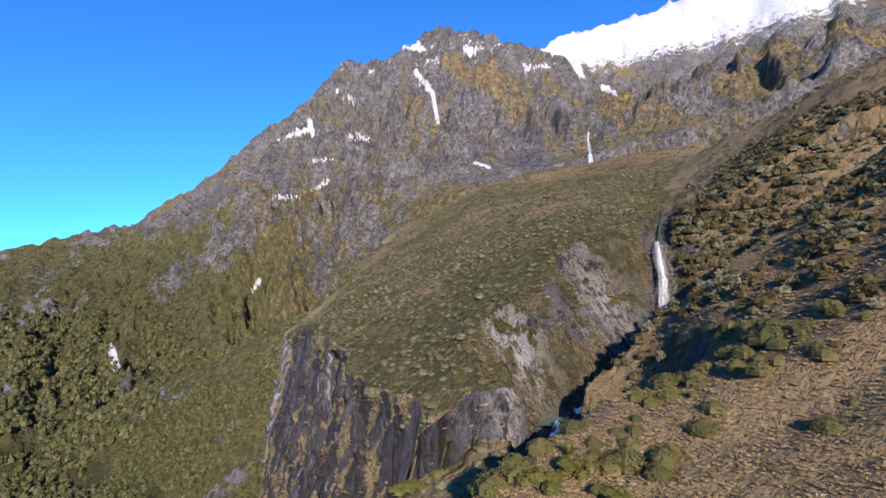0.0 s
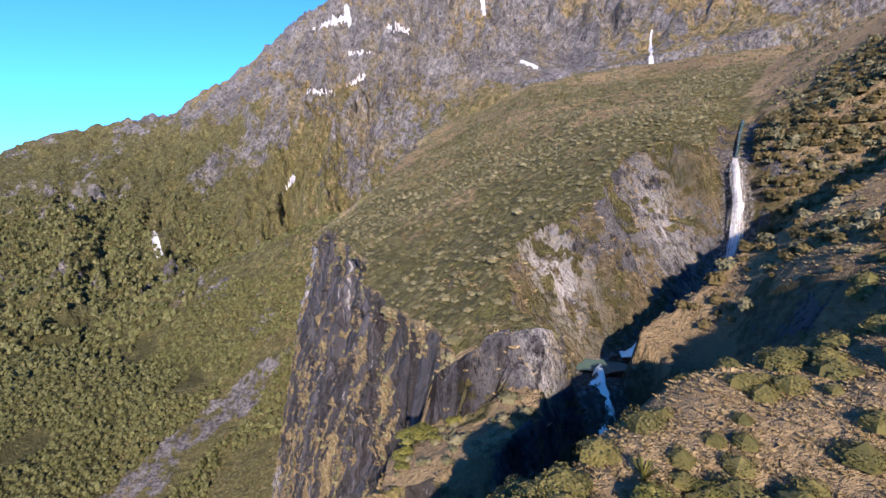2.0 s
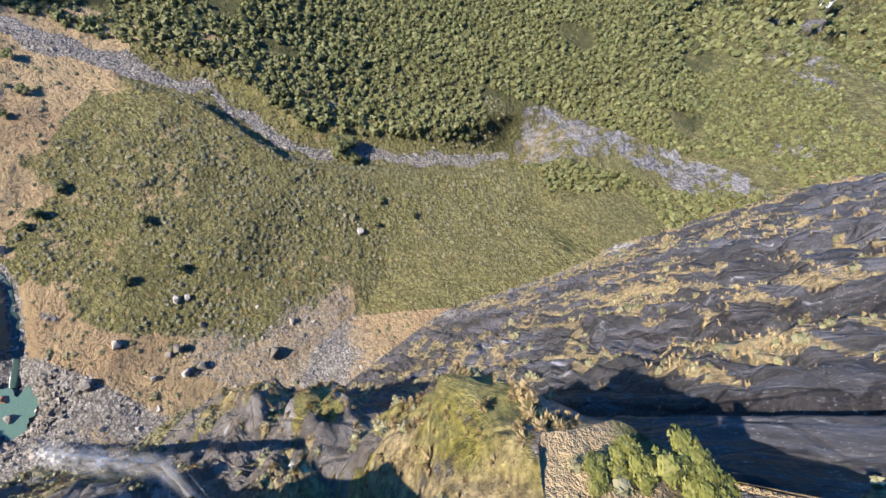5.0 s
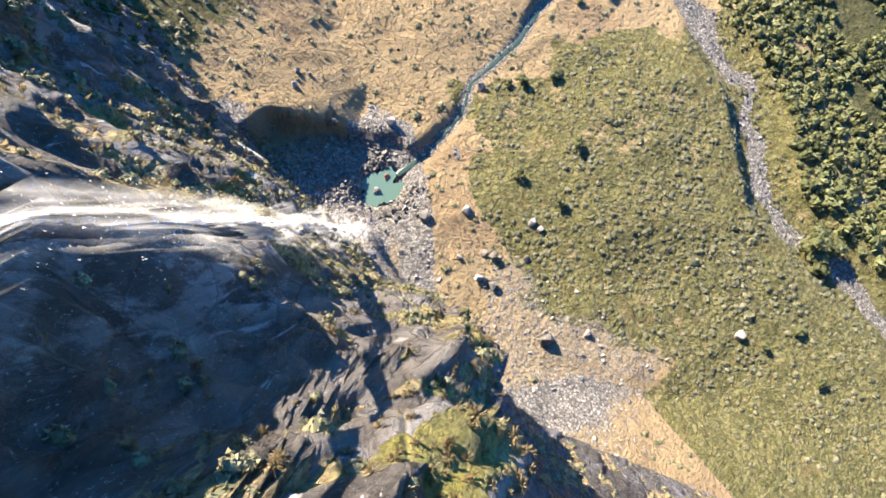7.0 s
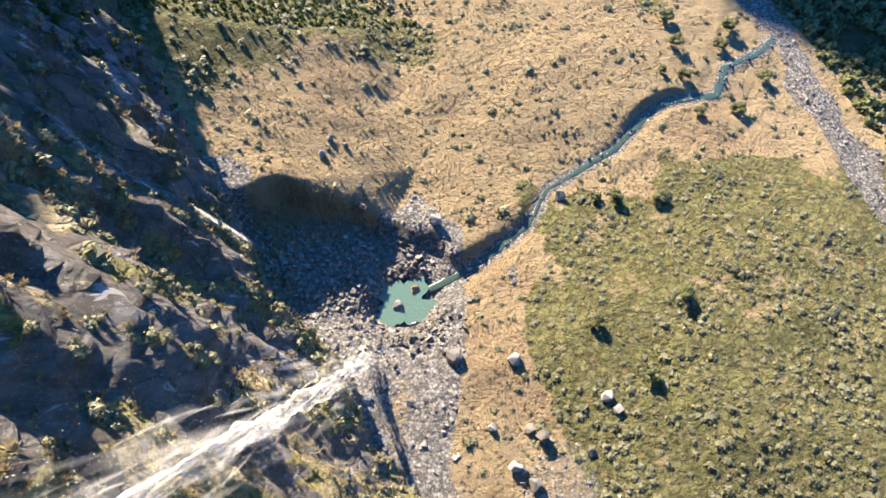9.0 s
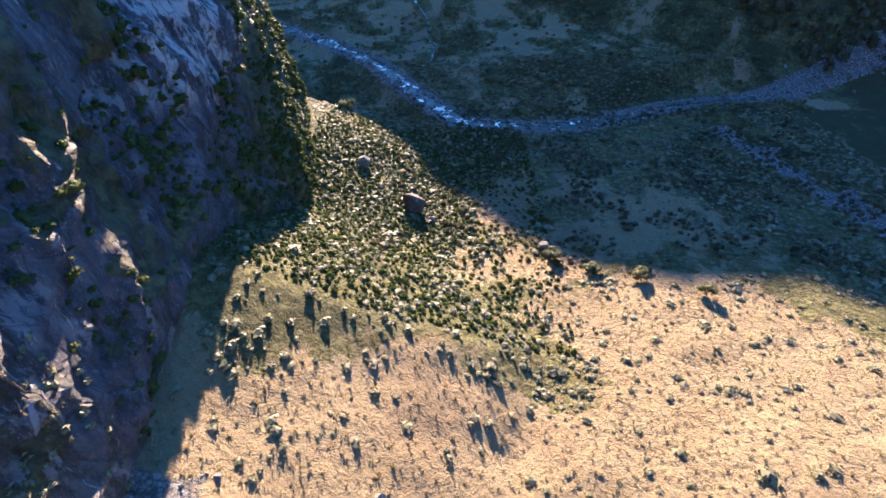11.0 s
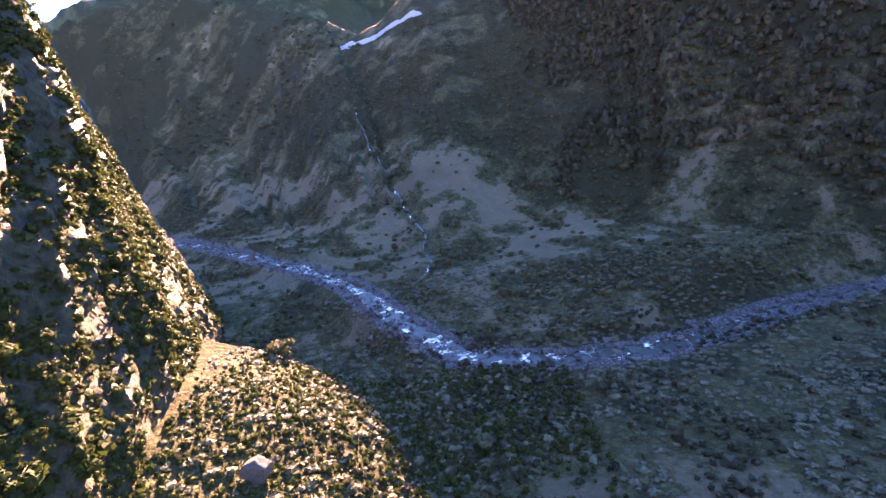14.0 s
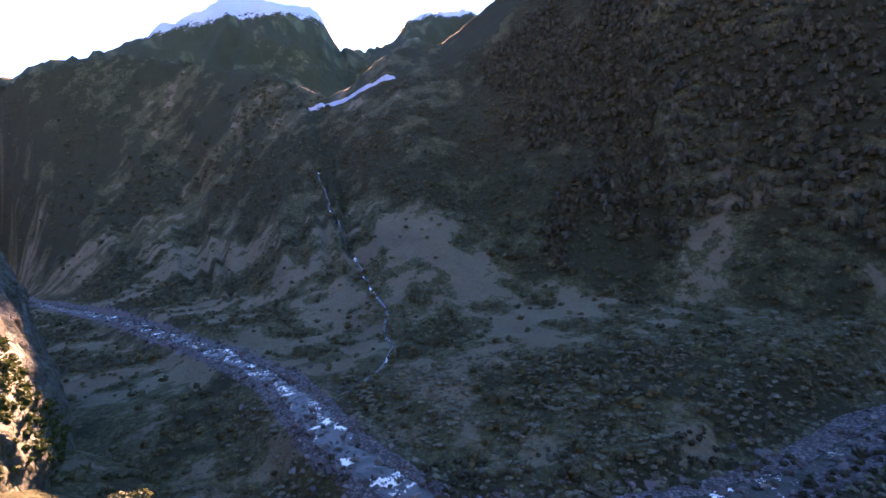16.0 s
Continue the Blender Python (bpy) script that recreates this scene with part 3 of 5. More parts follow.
# ---------------------------------------------------------------- mesh helpers
def mesh_object(name, verts, faces, mat, parent=None, smooth=True):
    me = bpy.data.meshes.new(name)
    nv, nf, k = len(verts), len(faces), faces.shape[1]
    me.vertices.add(nv)
    me.vertices.foreach_set("co", np.ascontiguousarray(verts, np.float32).ravel())
    me.loops.add(nf * k)
    me.loops.foreach_set("vertex_index", np.ascontiguousarray(faces, np.int32).ravel())
    me.polygons.add(nf)
    me.polygons.foreach_set("loop_start", np.arange(0, nf * k, k, dtype=np.int32))
    me.polygons.foreach_set("use_smooth", np.full(nf, smooth))
    me.update(calc_edges=True)
    me.materials.append(mat)
    ob = new(name, me)
    if parent:
        ob.parent = parent
    return ob


def grid_faces(rows, cols, wrap=False):
    i, j = np.meshgrid(np.arange(rows - 1), np.arange(cols if wrap else cols - 1), indexing="ij")
    j2 = (j + 1) % cols
    return np.stack([i * cols + j, i * cols + j2, (i + 1) * cols + j2, (i + 1) * cols + j], -1).reshape(-1, 4)


def paint(ob, **masks):
    for name, values in masks.items():
        at = ob.data.attributes.new(name, "FLOAT", "POINT")
        at.data.foreach_set("value", np.ascontiguousarray(values, np.float32).ravel())


def up_of(ob):
    out = np.empty(len(ob.data.vertices) * 3, np.float32)
    ob.data.vertex_normals.foreach_get("vector", out)
    return np.abs(out[2::3])


# ---------------------------------------------------------------- ground sheet
NA = 900
radii = np.concatenate([np.linspace(0.5, 240, 150), 240 * 1.0078 ** np.arange(1, 213), 1256 * 1.03 ** np.arange(1, 40)])
turn = np.linspace(0, 1, 4000)
crowd = 1 + 3.4 * np.exp(-((((turn * 360 - 100) + 180) % 360 - 180) / 38) ** 2) + 1.2 * np.exp(-((((turn * 360 - 265) + 180) % 360 - 180) / 35) ** 2)
ang = np.interp(np.arange(NA) / NA, np.cumsum(crowd) / crowd.sum(), turn) * 2 * np.pi
rr, aa = np.meshgrid(radii, ang, indexing="ij")
gx, gy = -60 + rr * np.cos(aa), -25 + rr * np.sin(aa)
gz = ground_height(gx, gy)
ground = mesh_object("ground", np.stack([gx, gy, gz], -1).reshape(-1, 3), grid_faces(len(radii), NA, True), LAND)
tagged(ground, "valley floor and mountain sides of scrub, grass, rock and snow", "ground", kind="structure")


def south_patches(x, y):
    """How thick the shrubs are on the slope across the river."""
    return 0.69 - 0.2 * np.exp(-(((x + 60) / 55) ** 2 + ((y + 285) / 45) ** 2)) + 0.5 * fbm(x / 38, y / 38, 3, 107) + 0.42 * fbm(x / 9, y / 9, 3, 108) + 0.3 * ramp(-x, 60, 130)


def floor_masks(x, y):
    """How stony and how green the valley floor is."""
    x0, y0 = x, y
    x, y = x + 13 * fbm(x / 55, y / 55, 2, 62), y + 13 * fbm(x / 55, y / 55, 2, 63)
    x, y = x + 9 * fbm(x / 21, y / 21, 4, 61), y + 9 * fbm(x / 21, y / 21, 4, 65)
    db, _, _ = line_near(x0, y0, BROOK)
    dg, _, _ = line_near(x0 + 3 * fbm(x0 / 9, y0 / 9, 3, 73), y0, GRAVEL)
    dr, _, _ = line_near(x0, y0, RIVER)
    dp = np.hypot((x - POOL[0]) / 1.2, y - POOL[1])
    toe = keyed(y, WALL, 2)
    scree = ramp(y, 8, 24) * (1 - ramp(y, 80, 112)) * (1 - ramp(toe - x, 9, 26)) * 0.78
    rub = ramp(y, -32, -22) * (1 - ramp(y, -6, 4)) * (1 - ramp(toe - x, 8, 16)) * 0.8
    fan = ramp(y, 30, 45) * (1 - ramp(y, 80, 100)) * ramp(-x, 28, 40) * (1 - ramp(-x, 56, 74)) * 0.5
    stony = np.maximum.reduce([1 - ramp(db, 1.0, 2.6), 1 - ramp(dg / (0.6 + 0.4 * ramp(-y0, -50, 10)), 3.4, 6.0), 1 - ramp(dr, 5, 8), 1 - ramp(dp, 9, 15), scree, rub, fan])
    # the green scrub terrace between the two streams, the tawny grass flat south of the brook
    ragged = 0.5 * fbm(x0 / 8, y0 / 8, 4, 66) + 0.35 * fbm(x0 / 24, y0 / 24, 2, 69)
    scrubby = ramp(toe - x, 10, 40) * ramp(-x, 45, 62) * ramp(y + 6 + 0.02 * (x + 80) + 6 * ramp(-x, 95, 115), 4, 16) * (1 - ramp(-x, 150, 162))
    scrubby = np.clip(scrubby + ragged * ramp(scrubby, 0.0, 0.3) * (1 - 0.55 * ramp(scrubby, 0.6, 1.0)), 0, 1)
    north = ramp(y, 96, 125)
    south = ramp(-y, 44, 62) * (1 - 0.75 * ramp(-x + 0.35 * (-60 - y), 44, 62) * (1 - ramp(-y, 120, 160)) * (1 - ramp(-x, 96, 112)))
    far = ramp(-x, 150, 172)
    green = np.maximum.reduce([scrubby * 0.7, north * (0.5 + 0.3 * fbm(x0 / 14, y0 / 14, 3, 68)), south * 0.74, far, 0.5 * ramp(-y, 150, 190)])
    green = green + 0.6 * ramp(-y0, 66, 96) * np.maximum(0, fbm(x0 / 13, y0 / 13, 3, 64) + 0.15)
    return stony, green + 0.05


up = up_of(ground)
fx0, fy0, fz0 = gx.ravel(), gy.ravel(), gz.ravel()
dist0, az0 = np.hypot(fx0, fy0), np.degrees(np.arctan2(-fx0, fy0))
stony, green = floor_masks(fx0, fy0)
high = ramp(fz0, 20, 90) + ramp(fy0, 230, 330)
steep = ramp(1 - up, 0.10, 0.36)
northern = ramp(fy0, 150, 260)
alt = ramp(fz0, 60, 380)
band = fbm((fx0 + 0.6 * fz0) / 75, (fy0 - 0.5 * fz0) / 75, 4, 71)
rockmask = northern * np.clip(0.14 + 0.34 * ramp(fz0, 90, 330) + 0.22 * steep + 0.34 * band + 0.20 * ramp(az0, 1, 6) * (1 - ramp(az0, 16, 24)) * ramp(fz0, 250, 420), 0, 1) * ramp(fz0, 8, 60)
rockmask = np.maximum(rockmask, (1 - northern) * steep * 0.14 * ramp(fz0, 30, 180))
el0 = np.degrees(np.arctan2(fz0 - 170.5, dist0))
hollow = np.zeros_like(gz)
hollow[8:-8] = (np.roll(gz, 9, 1) + np.roll(gz, -9, 1) + 0 * gz)[8:-8] * 0.5 - gz[8:-8]
hollow = hollow.ravel() / np.maximum(1, np.hypot(fx0 + 60, fy0 + 25) * 0.012)
snowmask = np.clip(0.02 + 0.12 * ramp(fz0, 300, 640) + 0.26 * ramp(hollow, 0.15, 0.8) * ramp(fz0, 250, 520) + 0.24 * ramp(fz0, 560, 730), 0, 0.50) * northern * ramp(fz0, 150, 300)
# lasting snow in the couloirs and on ledges: bearing and height angle of both ends, half width (degrees, from the brink of the fall)
for a0, e0, a1, e1, wide in SNOWBEDS:
    du, dv = a1 - a0, e1 - e0
    k = np.clip(((az0 - a0) * du + (el0 - e0) * dv) / (du * du + dv * dv), 0, 1)
    off = np.hypot(az0 - a0 - k * du, el0 - e0 - k * dv)
    snowmask = np.where((fy0 > 250) & (dist0 < 1250), np.maximum(snowmask, 0.78 * (1 - ramp(off, wide * 0.6, wide * 1.5))), snowmask)
snowmask = np.where((dist0 > 1180) & (fy0 > 200), 0.02 + 0.62 * ramp(fz0, 610, 940), snowmask)
snowmask = np.where((dist0 > 1900) & (fy0 > 200), 0.9, snowmask)
southmtn = (fy0 < -300) & (fz0 > 150)
snowmask = np.where(southmtn, 0.08 + 0.60 * ramp(fz0, 520, 640), snowmask)
snowmask = np.where(fy0 < -400, np.maximum(snowmask, 0.8 * (1 - ramp(line_near(fx0, fy0, [(60, -585, 0), (15, -565, 0), (-21, -547, 0)])[0], 2, 7))), snowmask)
subalpine = ramp(az0, 18, 30) * (1 - ramp(fz0, 190, 330))
greenmask = np.where((fz0 > 60) & (fy0 > -100), 0.58 - 0.16 * ramp(fz0, 150, 420) + 0.3 * subalpine, green)
greenmask = np.where((fy0 > 100) & (fx0 < -60) & (fz0 <= 60), np.maximum(greenmask, 0.7), greenmask)
slope = south_patches(fx0, fy0)
greenmask = np.where(fy0 < -195, slope + 0.45 * ramp(fz0, 25, 75), greenmask)
stony = stony * (1 - ramp(fz0, 30, 70))
bare = (1 - ramp(np.abs(fx0 + 145 - (fy0 - 216) * 0.45 + 9 * fbm(fx0 / 18, fy0 / 18, 3, 67)), 9, 20)) * ramp(fy0, 170, 192) * (1 - ramp(fy0, 265, 290))
rockmask = np.maximum(rockmask * (1 - 0.15 * subalpine), 0.54 * bare)
paint(ground, pale=0.12 * bare + 0.15 * northern, far=ramp(fz0, 45, 90) * (fy0 > 0), rock=rockmask, snow=snowmask, gravel=stony, green=greenmask)

# ---------------------------------------------------------------- cliff and tableland
ys = np.concatenate([np.arange(-250, 40, 1.1), np.arange(40, 110, 0.42), np.arange(110, 215, 0.7), np.arange(215, 352, 1.4)])
NV = 210
vv = np.linspace(0, 1, NV) ** 1.15


def rim_x(y):
    return keyed(y, WALL, 1) + (1.5 * fbm(y / 14, y * 0, 3, 2) + 0.6 * fbm(y / 2.6, y * 0, 3, 22)) * (1 - 0.75 * ramp(y, 46, 48) * (1 - ramp(y, 66, 70)))


def saw(q, sharp=0.12):
    """A slow rise and a sudden drop, 0 to 1: the profile of overlapping slabs."""
    f = q - np.floor(q)
    return np.where(f < 1 - sharp, f / (1 - sharp), (1 - f) / sharp)


def slab_zone(y):
    return ramp(y, 56, 59.5) * (1 - ramp(y, 215, 240))


def tufted(y, z):
    """Where tussock hangs on the slabs: strands that run down the dip, few on the smooth panel beside the shelf."""
    q = y + 0.22 * z + 5 * fbm(y / 26, z / 40, 2, 57)
    strand = 0.95 * fbm(q / 2.3, z / 8, 4, 58, 0.6) + 0.5 * fbm(q / 10, z / 40, 2, 59)
    panel = ramp(y, 57, 59) * (1 - ramp(y, 71, 79)) * ramp(z, 70, 110) * (1 - ramp(z, 147, 151))
    return strand + 0.02 - 1.3 * panel


def face_point(y, v):
    """The cliff's surface: v runs from the rim (0) to the foot (1)."""
    rx, tx, tz = rim_x(y), keyed(y, WALL, 2), keyed(y, WALL, 3) - 3
    rz = table_height(rx, y)
    filled = np.interp(y, [35, 49], [-3.2, -3.6])
    rx_low = np.where((y > 35) & (y < 49), np.minimum(rx, filled), rx)
    rx = rx + (rx_low - rx) * ramp(v, 0.06, 0.25)
    slab = slab_zone(y)
    x, z = rx + (tx - rx) * v, rz + (tz - rz) * v
    fall = np.exp(-(((y - 38) / 17) ** 2))
    x = x - 4.8 * np.exp(-(((y - 47) / 7) ** 2)) * ramp(v, 0.25, 0.45) * (1 - ramp(v, 0.8, 1.0))
    x = x - (5.0 + 2.5 * ramp(v, 0.2, 0.4)) * np.exp(-(((y - 58 - ramp(v, 0.2, 0.4)) / 6) ** 2)) * np.sin(np.pi * np.clip(v * 1.15 - 0.15, 0, 1)) * (1 - ramp(y, 57, 59.5) * (1 - ramp(v, 0.25, 0.6)))
    x = x + 2.4 * np.exp(-(((y - 24) / 12) ** 2)) * np.sin(np.pi * np.clip(v, 0, 1))
    warp = fbm(y / 22, z / 34, 3, 45)
    calm = (1 - slab) * (1 - 0.6 * ramp(-y, 95, 118))
    bulk = ridged(y / 34 + fbm(y / 60, z / 80, 2, 4) * 0.6, z / 120, 3, 41) * 3.0 * calm * (1 - 0.9 * fall)
    ribs = ridged(y / 10 + z / 60 + 0.9 * warp, z / 30, 4, 44) * 1.6 * calm * (1 - 0.6 * fall)
    steps = ridged(y / 17 + z / 30 - 0.8 * warp, z / 11 + y / 20, 4, 47) * 1.2 * (1 - slab) * (1 - 0.4 * fall)
    chips = ridged(y / 3.3 + warp * 2, z / 5, 3, 49) * (0.5 - 0.38 * slab)
    # overlapping slabs: upright plates, ledges across them, and a roof under the rim
    panel = ramp(y, 58, 60) * (1 - ramp(y, 72, 80)) * ramp(z, 70, 105)
    plates = 1.0 * saw((y + 0.2 * z + 3.5 * warp) / 7.5, 0.07) + 0.5 * saw((y + 0.3 * z - 2.5 * warp) / 2.9 + 0.5, 0.16)
    ledges = 0.9 * saw(-(z + 0.75 * y + 6 * warp) / 10.5, 0.09) + 0.45 * saw(-(z + 0.5 * y - 5 * warp) / 3.9, 0.2)
    beside = ramp(y, -32, -18) * (1 - ramp(y, 54, 57))
    rough = (slab * (1 - 0.85 * panel) + 0.6 * beside) * (plates + ledges - 1.4)
    notch = ramp(fbm(y / 5.5, y * 0, 3, 46), -0.25, 0.35)
    recess = slab * (1 - 0.85 * (1 - ramp(y, 67, 73))) * (0.8 + 2.8 * notch) * ramp(v, 0.004, 0.022 + 0.02 * notch) * (1 - ramp(v, 0.10, 0.34))
    away = (bulk + ribs + steps + chips + rough) * ramp(v, 0.0, 0.05) * (1 - ramp(v, 0.93, 1.0)) - recess
    x = x - away
    # the chute of the waterfall stays free
    off = np.abs(y - np.interp(z, [0, 40, 80, 108, 128], [21, 27, 32.5, 36.8, 41]))
    free = np.interp(z, [0, 40, 80, 108, 124, 128], [-18.3, -14.6, -10.8, -8.0, -6.8, -3.5]) - 0.9 * off
    return np.where((off < 8) & (z > 2), np.maximum(x, free), x), z


yy, v2 = np.meshgrid(ys, vv, indexing="ij")
cx, cz = face_point(yy, v2)
cliff = mesh_object("cliff", np.stack([cx, yy, cz], -1).reshape(-1, 3), grid_faces(len(ys), NV)[:, ::-1], CLIFF)
tagged(cliff, "tall dark grey schist cliff streaked with water and tawny grass ledges", "cliff", kind="structure")
up = up_of(cliff)
yf, vf, zf = yy.ravel(), v2.ravel(), cz.ravel()
zone = slab_zone(yf)
beside = ramp(yf, -32, -18) * (1 - ramp(yf, 54, 57))
wet = zone * 0.97 + (0.5 + 0.3 * beside) * (1 - zone)
grass = 0.20 + 0.75 * ramp(up, 0.30, 0.75) + 0.28 * ramp(vf, 0.1, 0.0) + 0.34 * fbm(yf / 16, zf / 34, 3, 52)
hang = tufted(yf, zf)
grass = grass + (0.12 + 0.62 * ramp(hang, -0.2, 0.4) + 0.25 * ramp(up, 0.4, 0.8) - grass) * beside
grass = grass + (0.5 * (1 - ramp(vf, 0.003, 0.008)) + 0.62 * ramp(hang, 0.05, 0.45) + 0.04 - grass) * zone
mossy = ramp(-yf, -22, 14)
bright = ramp(-yf, 66, 78) * (1 - ramp(-yf, 92, 104)) * ramp(zf, 32, 42)
grass = grass + (0.2 + 0.5 * ramp(-yf, 92, 108)) * mossy - 0.95 * bright
pale = 0.12 + 0.85 * bright + 0.3 * ramp(fbm(yf / 9, zf / 14, 3, 53), 0.4, 0.7)
pale = np.maximum(pale * (1 - 0.8 * zone) * (1 - ramp(-yf, 100, 112)), 0.8 * ramp(vf, 0.72, 0.9) * ramp(yf, 105, 140))
paint(cliff, wet=wet, grass=grass, pale=pale, mossy=mossy, brown=np.maximum(beside, ramp(-yf, 88, 104)))

NU = 190
uu = np.linspace(0, 1, NU)
yy2, u2 = np.meshgrid(np.concatenate([np.arange(-250, 24, 1.6), np.arange(24, 100, 0.45), np.arange(100, 352, 1.3)]), uu, indexing="ij")
hx = rim_x(yy2) + 98 * u2 + 260 * u2**4
hz = table_height(hx, yy2)
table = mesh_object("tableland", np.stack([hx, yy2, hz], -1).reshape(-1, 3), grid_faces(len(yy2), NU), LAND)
tagged(table, "rounded alpine hillside of tussock, scrub and schist outcrops", "hillside", kind="structure")


def table_masks(x, y, up):
    d, bed, side = line_near(x, y, GULLY)
    rock = np.where((side > 0) & (d > 7), ramp(1 - up, 0.30, 0.5), ramp(1 - up, 0.16, 0.40)) * 0.62 + 0.4 * ramp(y, 56.4, 57.2) * (1 - ramp(y, 60, 61.5)) * (1 - ramp(x, 6, 9)) * (up < 0.75)
    rock = np.maximum(rock, 0.75 * (1 - ramp(d, 3, 6)) * (1 - 0.8 * ramp(y, 122, 140)))
    rock = np.maximum(rock, 0.32 * ramp(fbm(x / 16, y / 16, 3, 77), 0.35, 0.7) * (side > 0))
    green = np.where(side < 0, 0.52 + 0.25 * fbm(x / 40, y / 40, 3, 80) - 0.12 * ramp(y, 150, 260), 0.05 + 0.34 * fbm(x / 22, y / 22, 3, 81))
    green = green + 0.2 * (side > 0) * ramp(y, 70, 110)
    green = np.where((y > 45) & (y < 59) & (x < 7), 0.3 + 0.4 * fbm(x / 4, y / 4, 2, 82), green)
    return rock, green


rock, green = table_masks(hx.ravel(), yy2.ravel(), up_of(table))
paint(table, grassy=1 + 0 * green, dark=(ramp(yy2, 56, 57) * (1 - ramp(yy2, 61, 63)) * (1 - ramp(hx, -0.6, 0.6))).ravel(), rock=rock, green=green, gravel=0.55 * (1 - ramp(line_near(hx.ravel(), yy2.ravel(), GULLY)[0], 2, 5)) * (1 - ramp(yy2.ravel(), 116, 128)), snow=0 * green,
      pale=np.exp(-(((hx - 10.5) / 4.5) ** 2 + ((yy2 - 76.5) / 4) ** 2).ravel()) + 0.6 * np.exp(-(((hx - 6.5) / 2.2) ** 2 + ((yy2 - 58.5) / 1.6) ** 2).ravel()) + 0.7 * np.exp(-(((hx - 30) / 6) ** 2 + ((yy2 - 95) / 7) ** 2).ravel()))


# ---------------------------------------------------------------- plants and stones in masses
def leaf_ball(quads, seed, size=0.34, flat=0.0, core=0.7):
    """A crown of unit radius: leaf sprays round a dark core, the lowest part left off. Triangles."""
    g = np.random.RandomState(seed)
    d = g.normal(size=(quads, 3))
    d[:, 2] = np.abs(d[:, 2]) * 1.1 - 0.25
    d /= np.linalg.norm(d, axis=1)[:, None]
    lump = 0.78 + 0.22 * np.sin(d[:, 0] * 3.1 + seed) * np.cos(d[:, 1] * 2.7 - seed)
    p = d * (lump * g.uniform(0.75, 1.08, quads))[:, None]
    n = d + g.normal(size=(quads, 3)) * 0.55
    n /= np.linalg.norm(n, axis=1)[:, None]
    a = np.cross(n, g.normal(size=(quads, 3)))
    a /= np.linalg.norm(a, axis=1)[:, None]
    b = np.cross(n, a)
    s = size * g.uniform(0.6, 1.3, quads)[:, None]
    v = np.stack([p - a * s - b * s * 0.7, p + a * s - b * s * 0.5, p + a * s * g.uniform(-0.6, 0.6, (quads, 1)) + b * s], 1).reshape(-1, 3)
    f = np.arange(quads * 3).reshape(-1, 3)
    t = np.linspace(0, 2 * np.pi, 5, endpoint=False)
    ring = np.stack([np.cos(t), np.sin(t), 0 * t], 1) * core
    cv = np.concatenate([ring * 0.95 + [0, 0, -0.35], ring * 0.9 + [0, 0, 0.25], [[0, 0, core * 1.05]]])
    k = np.arange(5)
    k2 = (k + 1) % 5
    cf = np.concatenate([np.stack([k, k2, k2 + 5], 1), np.stack([k, k2 + 5, k + 5], 1), np.stack([k + 5, k2 + 5, 0 * k + 10], 1)])
    return np.concatenate([v, cv]), np.concatenate([f, cf + len(v)])


def tuft(blades, seed, spread=0.55, wide=0.045):
    """A tussock of unit height: bent blades from one root."""
    g = np.random.RandomState(seed)
    t = g.uniform(0, 2 * np.pi, blades)
    out = np.stack([np.cos(t), np.sin(t)], 1) * g.uniform(0.25, 1, blades)[:, None] * spread
    side = np.stack([-np.sin(t), np.cos(t)], 1) * wide
    z = g.uniform(0.55, 1.0, blades)
    root = out * 0.25
    v = np.stack([np.c_[root - side, 0 * z], np.c_[root + side, 0 * z], np.c_[out * 0.7 + side * 0.7, z * 0.8], np.c_[out * 1.35, z * 0.75]], 1).reshape(-1, 3)
    i = np.arange(blades)[:, None] * 4
    return v, np.concatenate([i + [0, 1, 2], i + [0, 2, 3]])


def stone(seed, points=13, flat=0.75):
    """An angular boulder of unit radius: the hull of a few points. Triangles."""
    g = np.random.RandomState(seed)
    p = g.normal(size=(points, 3))
    p /= np.linalg.norm(p, axis=1)[:, None]
    p = np.sign(p) * np.abs(p) ** 0.75 * g.uniform(0.8, 1.05, points)[:, None]
    bm = bmesh.new()
    for q in p * [1, 0.85, flat]:
        bm.verts.new(q)
    bmesh.ops.convex_hull(bm, input=bm.verts)
    bmesh.ops.delete(bm, geom=[q for q in bm.verts if not q.link_faces], context="VERTS")
    bmesh.ops.triangulate(bm, faces=bm.faces)
    bm.verts.index_update()
    v = np.array([q.co[:] for q in bm.verts])
    f = np.array([[q.index for q in face.verts] for face in bm.faces])
    bm.free()
    return v, f


